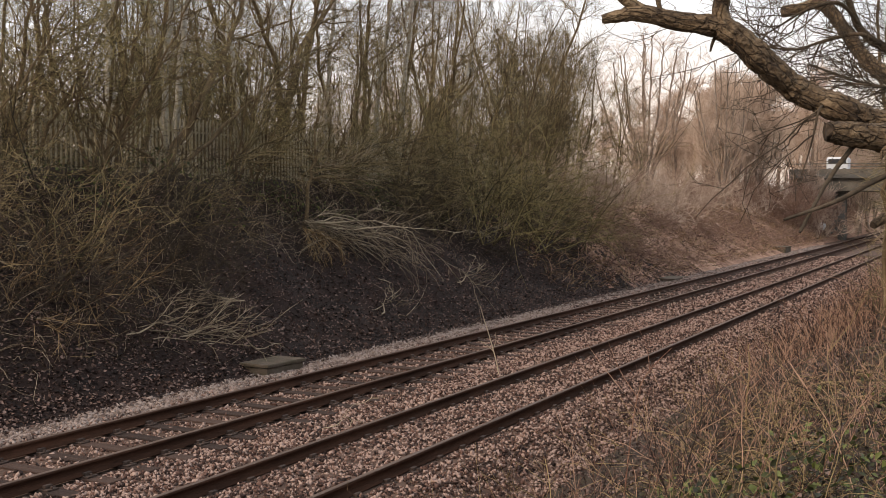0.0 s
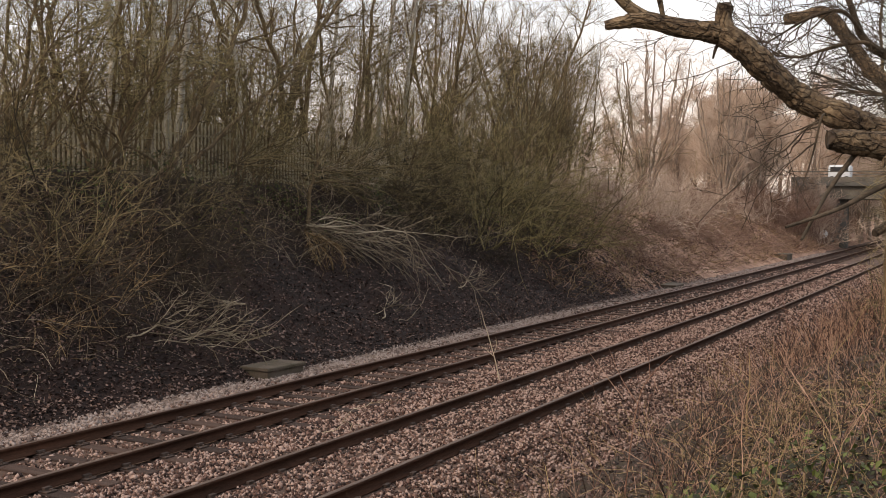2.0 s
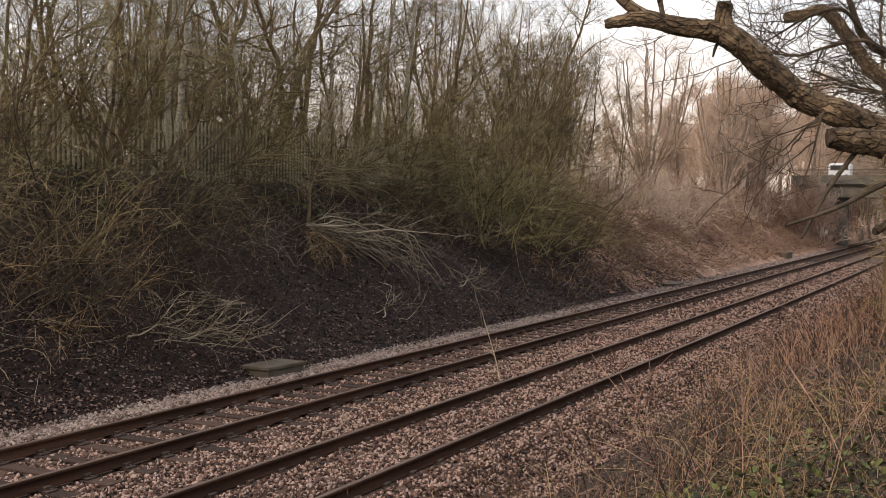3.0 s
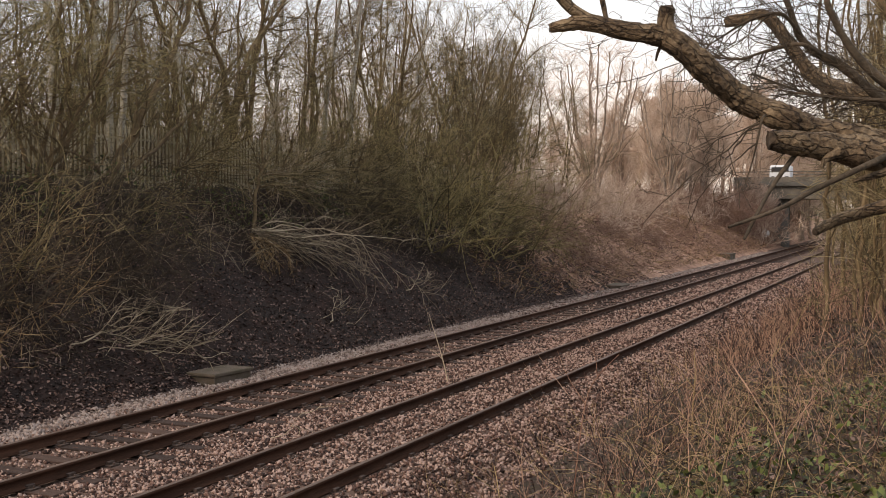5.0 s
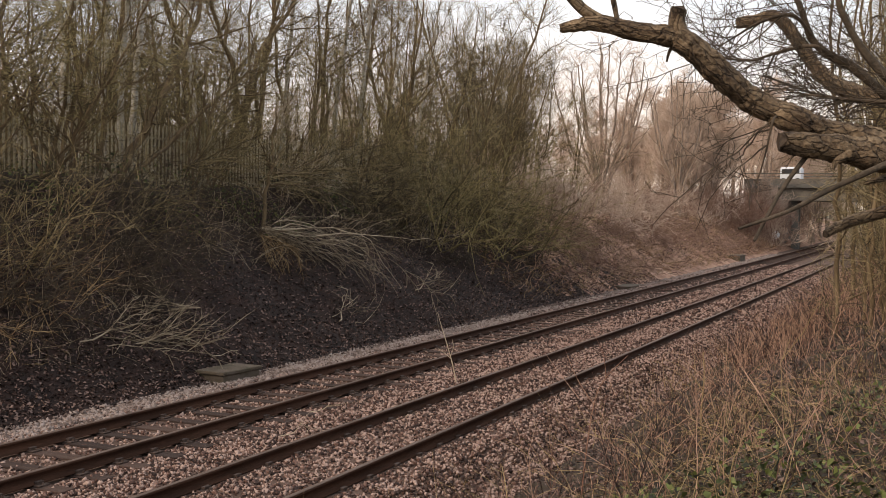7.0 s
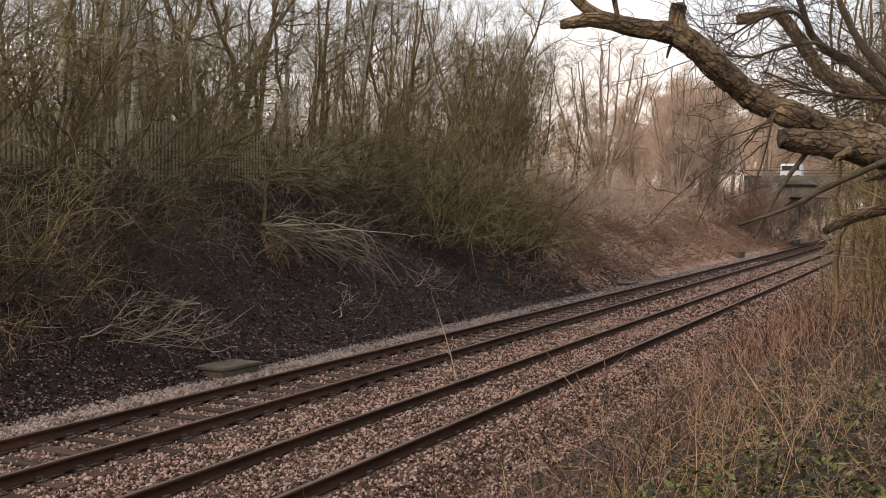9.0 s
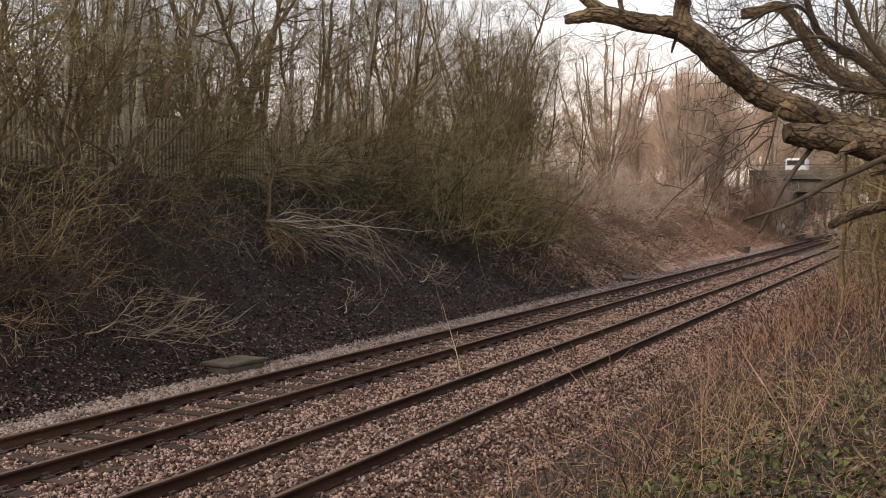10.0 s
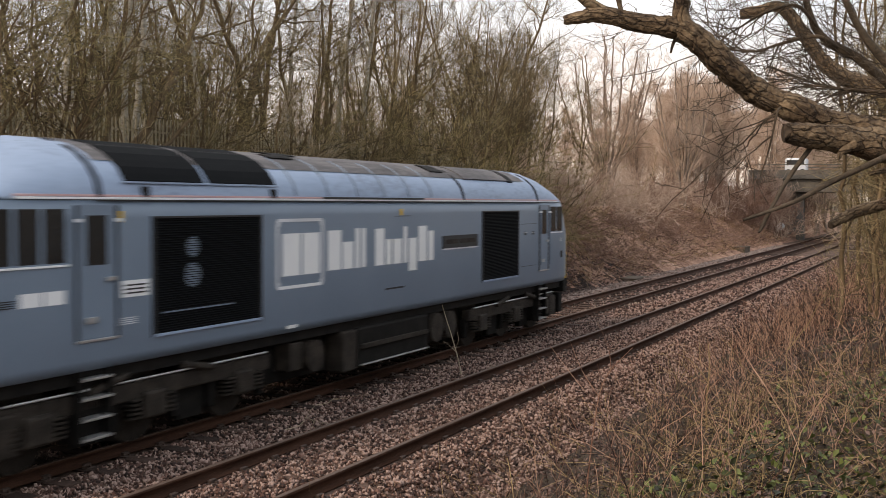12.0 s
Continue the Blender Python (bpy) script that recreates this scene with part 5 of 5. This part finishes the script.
def locomotive():
    loco = tagged(new("locomotive"), "grey heavy diesel freight locomotive with sooty underframe on the track", "locomotive")
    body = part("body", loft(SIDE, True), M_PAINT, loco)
    roof = part("roof", loft(TOP, True), M_ROOF, loco, "grey roof stained with soot, sky light painted into its tone")
    part("sooty_crown", prism_bm([(1.06, 3.70), (0.93, 3.80), (0.66, 3.918), (0.33, 3.983), (0, 4.008), (-0.33, 3.983), (-0.66, 3.918), (-0.93, 3.80), (-0.66, 3.88), (0.66, 3.88), (0.93, 3.76)], -17.6, -2.6), M_SOOT, roof, "soot-stained crown of the roof")
    for s in (1, -1):
        xs = sorted((s * 1.30, s * 1.318))
        part("cantrail", box_bm(*xs, -LENGTH + 0.9, -0.75, 3.212, 3.24, 0.003), M_WHITE, body, "thin white cantrail line")
        xs = sorted((s * 1.28, s * 1.312))
        part("cantrail_stripe", box_bm(*xs, -LENGTH + 0.9, -0.75, 3.244, 3.272, 0.003), M_REDLINE, body, "thin coral line under the roof")
        xs = sorted((s * 1.30, s * 1.325))
        part("gutter", box_bm(*xs, -LENGTH + 2.2, -2.2, 3.192, 3.21, 0.002), M_RUBBER, body, "dark rain gutter")
    part("rain_strip", box_bm(1.3, 1.33, -12.5, -8.7, 3.242, 3.275, 0.004), M_RUBBER, roof)
    # roof ribs and openings
    for y in (-13.3, -12.3, -11.3, -10.3, -9.3, -8.3):
        part("roof_rib", roof_strip(y - 0.03, y + 0.03, 3.29, 3.9, 0.012), M_PAINT, roof)
    for y in (-6.75, -2.25, -17.75):
        part("roof_joint", roof_strip(y - 0.045, y + 0.045, 3.24, 3.96, 0.016), M_BLACK, roof, "dark roof joint")
    for y0, y1 in ((-17.25, -15.62), (-15.5, -13.85)):
        part("radiator_grille", roof_strip(y0, y1, 3.44, 3.97, 0.02), M_GRILLE, roof, "black radiator grille in the roof")
    part("radiator_sill", box_bm(1.22, 1.29, -17.3, -13.8, 3.415, 3.442, 0.004), M_ROOF, roof)
    for y in (-16.9, -13.95):
        part("bracket", box_bm(1.27, 1.335, y - 0.06, y + 0.06, 3.25, 3.38, 0.01), M_BLACK, roof)
    for y0, y1, z0 in ((-13.3, -12.55, 3.87), (-12.9, -12.2, 3.93)):
        part("exhaust_vent", roof_strip(y0, y1, z0, z0 + 0.06, 0.03), M_BLACK, roof)
    part("roof_hatch", roof_strip(-6.3, -3.6, 3.68, 3.95, 0.03), M_SOOT, roof, "pale roof hatch with dark end")
    part("hatch_edge", roof_strip(-3.75, -3.45, 3.66, 3.93, 0.036), M_BLACK, roof)
    part("roof_vent", roof_strip(-7.6, -7.0, 3.8, 3.93, 0.03), M_BLACK, roof)

    def grille(y0, y1, z0, z1, label):
        g = part("grille", box_bm(1.318, 1.326, y0, y1, z0, z1), M_GRILLE, loco, label)
        for a in ((y0 - 0.03, y0 + 0.02, z0 - 0.03, z1 + 0.03), (y1 - 0.02, y1 + 0.03, z0 - 0.03, z1 + 0.03)):
            part("grille_frame", box_bm(1.318, 1.342, *a, 0.004), M_RUBBER, g)
        part("grille_frame", box_bm(1.318, 1.344, y0, y1, z1, z1 + 0.03, 0.004), M_RUBBER, g)
        part("grille_sill", box_bm(1.318, 1.35, y0, y1, z0 - 0.035, z0, 0.004), M_ROOF, g, "pale lower sill of the grille")
        n = int((z1 - z0) / 0.032)
        slat = bpy.data.meshes.new("slat")
        bm = box_bm(-0.009, 0.009, y0 + 0.02, y1 - 0.02, -0.003, 0.003)
        bm.to_mesh(slat)
        bm.free()
        slat.materials.append(M_GRILLE)
        for i in range(n):
            s = child("slat", slat, g)
            s.matrix_basis = pose(1.33, 0, z0 + 0.03 + i * (z1 - z0 - 0.05) / (n - 1), 0, 35, 0)
        return g

    grille(-5.76, -3.6, 1.49, 2.98, "large dark louvred air intake")
    g = grille(-16.77, -14.32, 1.47, 2.97, "large dark louvred cooler grille")
    for y, z, r in ((-15.95, 2.2, 0.17), (-15.95, 2.58, 0.14)):
        part("cooler_casing", cyl_bm(r, 0.006, pose(1.328, y, z, 0, 90, 0), 20), M_PAINT, g, "grey casing behind the grille")
    part("pipe", box_bm(1.326, 1.332, -16.6, -15.0, 1.72, 1.75), M_PAINT, g)

    # doors, cab windows, steps
    def cab_side(d0, d1, w0, w1, panes):
        door = part("cab_door", box_bm(1.316, 1.326, d0, d1, 1.54, 3.15, 0.004), M_PAINT, loco, "narrow grey cab door")
        for y in (d0 - 0.07, d1 + 0.02):
            part("door_recess", box_bm(1.316, 1.325, y, y + 0.06, 1.5, 3.14), M_RUBBER, door, "dark door groove")
        part("door_window", box_bm(1.322, 1.331, d0 + 0.12, d1 - 0.14, 2.42, 3.02, 0.004), M_TINT, door, "dark door window")
        part("door_sill", box_bm(1.316, 1.345, d0 - 0.05, d1 + 0.05, 1.5, 1.53, 0.004), M_STEEL, door)
        part("door_handle", box_bm(1.325, 1.365, d1 - 0.16, d1 - 0.02, 2.22, 2.27, 0.008), M_STEEL, door)
        part("door_handle", box_bm(1.325, 1.365, d0 + 0.1, d0 + 0.26, 1.72, 1.8, 0.008), M_STEEL, door)
        for y in (d0 - 0.035, d1 + 0.045):
            part("handrail", cyl_bm(0.014, 1.3, pose(1.36, y, 2.3), 8), M_PAINT, door)
            part("handrail_cap", box_bm(1.325, 1.38, y - 0.04, y + 0.04, 2.94, 2.98, 0.006), M_WHITE, door)
        step = (w1 - w0) / panes
        for i in range(panes):
            a = w0 + i * step + 0.04
            part("cab_window", box_bm(1.308, 1.327, a, a + step - 0.08, 2.47, 3.1, 0.006), M_TINT, loco, "dark cab side window")
        part("window_sill", box_bm(1.316, 1.336, w0, w1, 2.425, 2.45, 0.004), M_WHITE, loco, "pale window sill")
        mid = (d0 + d1) / 2
        ladder = part("ladder", box_bm(1.12, 1.16, mid - 0.28, mid + 0.28, 0.28, 1.18, 0.01), M_BLACK, loco, "black cab ladder with bright treads")
        for y in (mid - 0.29, mid + 0.25):
            part("ladder_side", box_bm(1.14, 1.3, y, y + 0.04, 0.26, 1.16, 0.006), M_BLACK, ladder)
        for z in (0.3, 0.54, 0.79, 1.03):
            part("tread", box_bm(1.14, 1.33, mid - 0.25, mid + 0.25, z, z + 0.03, 0.004), M_STEEL, ladder, "worn bright tread")

    cab_side(-2.08, -1.48, -1.34, -0.36, 2)
    cab_side(-18.12, -17.5, -19.55, -18.3, 3)
    # ends
    for end in (0, 1):
        f = (lambda a, b: (a, b)) if not end else (lambda a, b: (-LENGTH + 0.12 - b, -LENGTH + 0.12 - a))
        part("front_panel", box_bm(-1.14, 1.14, *f(0.2, 0.232), 1.2, 2.35, 0.02), M_YELLOW, loco, "yellow warning panel")
        for s in (1, -1):
            part("front_corner", box_bm(*sorted((s * 1.1, s * 1.262)), *f(0.06, 0.15), 1.2, 2.38, 0.02), M_YELLOW, loco, "yellow corner of the warning panel")
            scr = box_bm(-0.5, 0.5, -0.012, 0.012, -0.36, 0.36, 0.006)
            part("windscreen", scr, M_TINT, loco, "dark raked windscreen", pose(s * 0.56, f(-0.0, 0)[0] if not end else f(0, -0.0)[0], 2.78, 26 if not end else -26))
            part("headlight", cyl_bm(0.1, 0.05, pose(s * 0.8, f(0.24, 0.24)[0], 1.55, 90), 16), M_WHITE, loco, "round headlight lens")
            b = part("buffer", cyl_bm(0.12, 0.5, pose(s * 0.87, f(0.42, 0.42)[0], 1.06, 90), 16), M_BLACK, loco)
            part("buffer_head", cyl_bm(0.25, 0.05, pose(s * 0.87, f(0.67, 0.67)[0], 1.06, 90), 24), M_GRIME, b)
        part("buffer_beam", box_bm(-1.27, 1.27, *f(-0.1, 0.17), 0.86, 1.16, 0.02), M_BLACK, loco)
        part("snow_plough", box_bm(-1.2, 1.2, *f(-0.25, 0.05), 0.32, 0.84, 0.03), M_BLACK, loco)
        part("coupling_hook", box_bm(-0.05, 0.05, *f(0.17, 0.55), 0.95, 1.07, 0.02), M_GRIME, loco)

    # writing and signs, as plain bars
    def bar(name, y0, y1, z0, z1, m, label="", x=1.3205, t=0.004, parent=body):
        return part(name, box_bm(x, x + t, y0, y1, z0, z1), m, parent, label)

    badge = bar("emblem", -13.85, -12.54, 2.88, 2.93, M_OFFWHITE, "rounded pale outline emblem")
    bar("emblem_edge", -13.85, -12.54, 1.84, 1.89, M_WHITE, parent=badge)
    bar("emblem_edge", -13.9, -13.83, 1.93, 2.84, M_OFFWHITE, parent=badge)
    bar("emblem_edge", -12.56, -12.49, 1.93, 2.84, M_OFFWHITE, parent=badge)
    for y, z in ((-13.84, 2.86), (-13.84, 1.91), (-12.55, 2.86), (-12.55, 1.91)):
        part("emblem_corner", cyl_bm(0.055, 0.004, pose(1.3225, y, z, 0, 90, 0), 12), M_OFFWHITE, badge)
    bar("letter_bar", -13.72, -13.2, 2.04, 2.7, M_WHITE, parent=badge)
    bar("letter_bar", -13.13, -12.62, 2.04, 2.7, M_WHITE, parent=badge)
    words = bar("lettering", -12.35, -11.92, 2.06, 2.72, M_WHITE, "row of plain white letter bars")
    for y0, y1, z0, z1 in ((-11.86, -11.5, 2.06, 2.52), (-11.42, -11.28, 2.06, 2.74), (-11.2, -11.06, 2.06, 2.74),
                           (-10.7, -10.36, 2.06, 2.72), (-10.28, -10.08, 2.06, 2.52), (-10.0, -9.66, 2.06, 2.52), (-9.58, -9.44, 2.06, 2.74),
                           (-9.36, -9.02, 1.9, 2.52), (-8.94, -8.58, 2.06, 2.74), (-8.5, -8.26, 2.06, 2.64)):
        bar("letter_bar", y0, y1, z0, z1, M_WHITE, parent=words)
    plate = bar("nameplate", -7.85, -6.05, 2.26, 2.52, M_RUBBER, "dark cast nameplate with raised edge", t=0.016)
    bar("nameplate_edge", -7.85, -6.05, 2.235, 2.262, M_OFFWHITE, parent=plate, t=0.018)
    bar("nameplate_text", -7.7, -7.1, 2.35, 2.44, M_GRIME, parent=plate, x=1.3365)
    bar("nameplate_text", -7.0, -6.2, 2.35, 2.44, M_GRIME, parent=plate, x=1.3365)
    bar("data_panel", -17.38, -16.85, 1.99, 2.2, M_WHITE, "white data panel with grey lines")
    for z in (2.03, 2.08, 2.13):
        bar("panel_line", -17.33, -16.9, z, z + 0.02, M_RUBBER, x=1.325)
    bar("number_bar", -19.05, -18.72, 1.99, 2.15, M_WHITE, "plain white bar")
    bar("number_bar", -18.68, -18.36, 1.99, 2.15, M_WHITE, "plain white bar")
    bar("warning_label", -17.45, -17.35, 2.93, 3.07, M_YELLOW, "small yellow warning label")
    bar("warning_label", -9.72, -9.62, 2.95, 3.07, M_YELLOW, "small yellow warning label")
    bar("panel_seam", -9.9, -9.3, 2.93, 2.942, M_RUBBER)
    bar("panel_seam", -10.3, -9.55, 1.60, 1.63, M_RUBBER)
    bar("panel_seam", -3.45, -2.35, 2.68, 2.69, M_RUBBER)
    bar("panel_seam", -3.45, -2.35, 1.67, 1.68, M_RUBBER)
    for y in (-3.2, -2.65):
        bar("socket", y, y + 0.16, 2.42, 2.5, M_RUBBER)
        bar("socket_cap", y + 0.01, y + 0.15, 2.47, 2.482, M_WHITE, x=1.325)
    for z in (2.2, 2.225, 2.25, 2.275):
        bar("vent_slot", -0.6, -0.4, z, z + 0.012, M_OFFWHITE)
        bar("vent_slot", -17.38, -17.1, z - 0.55, z - 0.538, M_OFFWHITE)
        bar("vent_slot", -19.5, -19.12, z - 0.2, z - 0.188, M_RUBBER)
    bar("lamp_bracket", -0.5, -0.36, 1.78, 1.95, M_GRIME)
    bar("jacking_plate", -13.6, -13.3, 1.22, 1.27, M_WHITE)

    # underframe
    part("solebar", box_bm(-1.2, 1.2, -LENGTH + 0.4, -0.2, 0.98, 1.16, 0.01), M_BLACK, loco)
    tank = part("fuel_tank", box_bm(-1.25, 1.25, -11.2, -8.3, 0.3, 1.0, 0.05), M_BLACK, loco, "black fuel tank")
    part("tank_rail", box_bm(1.24, 1.3, -11.1, -8.4, 0.62, 0.7, 0.01), M_GRIME, tank)
    part("tank_rail", box_bm(1.24, 1.3, -11.1, -8.4, 0.32, 0.345, 0.008), M_STEEL, tank)
    part("tank_end", box_bm(0.9, 1.27, -11.75, -11.25, 0.28, 0.98, 0.03), M_GRIME, tank)
    for y, r in ((-7.9, 0.3), (-7.25, 0.28), (-12.6, 0.26)):
        part("air_reservoir", cyl_bm(r, 0.5, pose(1.0, y, 0.68, 0, 90, 0), 20), M_GRIME, loco, "grimy air reservoir")
    part("pipe_run", box_bm(-0.9, 0.9, -13.6, -6.2, 0.3, 1.0, 0.03), M_BLACK, loco)
    part("valve_box", box_bm(0.9, 1.2, -13.3, -12.95, 0.5, 0.95, 0.02), M_GRIME, loco)

    wheels = []
    for yc in (-3.35, -16.6):
        bogie = part("bogie", box_bm(0.98, 1.16, -2.75, 2.75, 0.62, 0.86, 0.03), M_GRIME, loco, "grimy six-wheeled bogie", pose(0, yc, 0))
        part("side_frame", box_bm(-1.16, -0.98, -2.75, 2.75, 0.62, 0.86, 0.03), M_GRIME, bogie)
        for y in (-1.05, 1.05):
            part("transom", box_bm(-0.98, 0.98, y - 0.2, y + 0.2, 0.55, 0.8, 0.02), M_BLACK, bogie)
        for y in (-2.06, 0.0, 2.06):
            for s in (1, -1):
                part("axlebox", box_bm(*sorted((s * 1.0, s * 1.24)), y - 0.22, y + 0.22, 0.36, 0.72, 0.04), M_GRIME, bogie)
            for dy in (-0.36, 0.36):
                for k in range(5):
                    part("spring_coil", cyl_bm(0.115, 0.028, pose(1.12, y + dy, 0.4 + k * 0.058), 14), M_GRIME, bogie)
            for dy in (-0.62, 0.62):
                part("brake_gear", box_bm(0.94, 1.08, y + dy - 0.07, y + dy + 0.07, 0.25, 0.7, 0.02), M_BLACK, bogie)
            wheel = part("wheelset", cyl_bm(0.08, 1.5, pose(0, 0, 0, 0, 90, 0), 12), M_GRIME, bogie, "", pose(0, y, 0.559))
            for s in (1, -1):
                part("wheel", cyl_bm(0.559, 0.13, pose(s * 0.76, 0, 0, 0, 90, 0), 40), M_GRIME, wheel)
            wheels.append((wheel, y))
        part("damper", cyl_bm(0.05, 0.7, pose(1.2, 0.9, 0.92, 80), 10), M_GRIME, bogie)
        part("damper", cyl_bm(0.05, 0.7, pose(1.2, -0.9, 0.92, 100), 10), M_GRIME, bogie)
        part("brake_pipe", cyl_bm(0.016, 5.2, pose(1.2, 0, 0.9, 90), 8), M_STEEL, bogie, "worn bright pipe")
        # plain black boxes, added to stop light and keep the gaps below dark
        for y in (-2.06, 0.0, 2.06):
            part("motor_casing", box_bm(-0.62, 0.62, y - 0.85, y + 0.85, 0.14, 0.8, 0.04), M_BLACK, bogie)
        for y in (-1.03, 1.03):
            part("brake_rigging", box_bm(0.86, 1.0, y - 0.3, y + 0.3, 0.16, 0.62, 0.02), M_BLACK, bogie)
        part("sandbox", box_bm(0.85, 1.2, 2.35 if yc > -10 else -2.85, 2.85 if yc > -10 else -2.35, 0.3, 0.8, 0.03), M_GRIME, bogie)
    return loco, wheels


loco, wheels = locomotive()
SPEED, ARRIVE = 25.5, 28.45      # metres a second; where its front stands at 12 s


def motions():
    at = lambda t: ARRIVE + SPEED * (t - 12.0)
    walk(loco, [(t, pose(XA, at(t), 0.0)) for t in (0.0, 12.0)])
    for wheel, y in wheels:
        walk(wheel, [(i / FPS, pose(0, y, 0.559, -math.degrees(SPEED * i / FPS / 0.559) % 360)) for i in range(0, 12 * FPS + 1)])

motions()
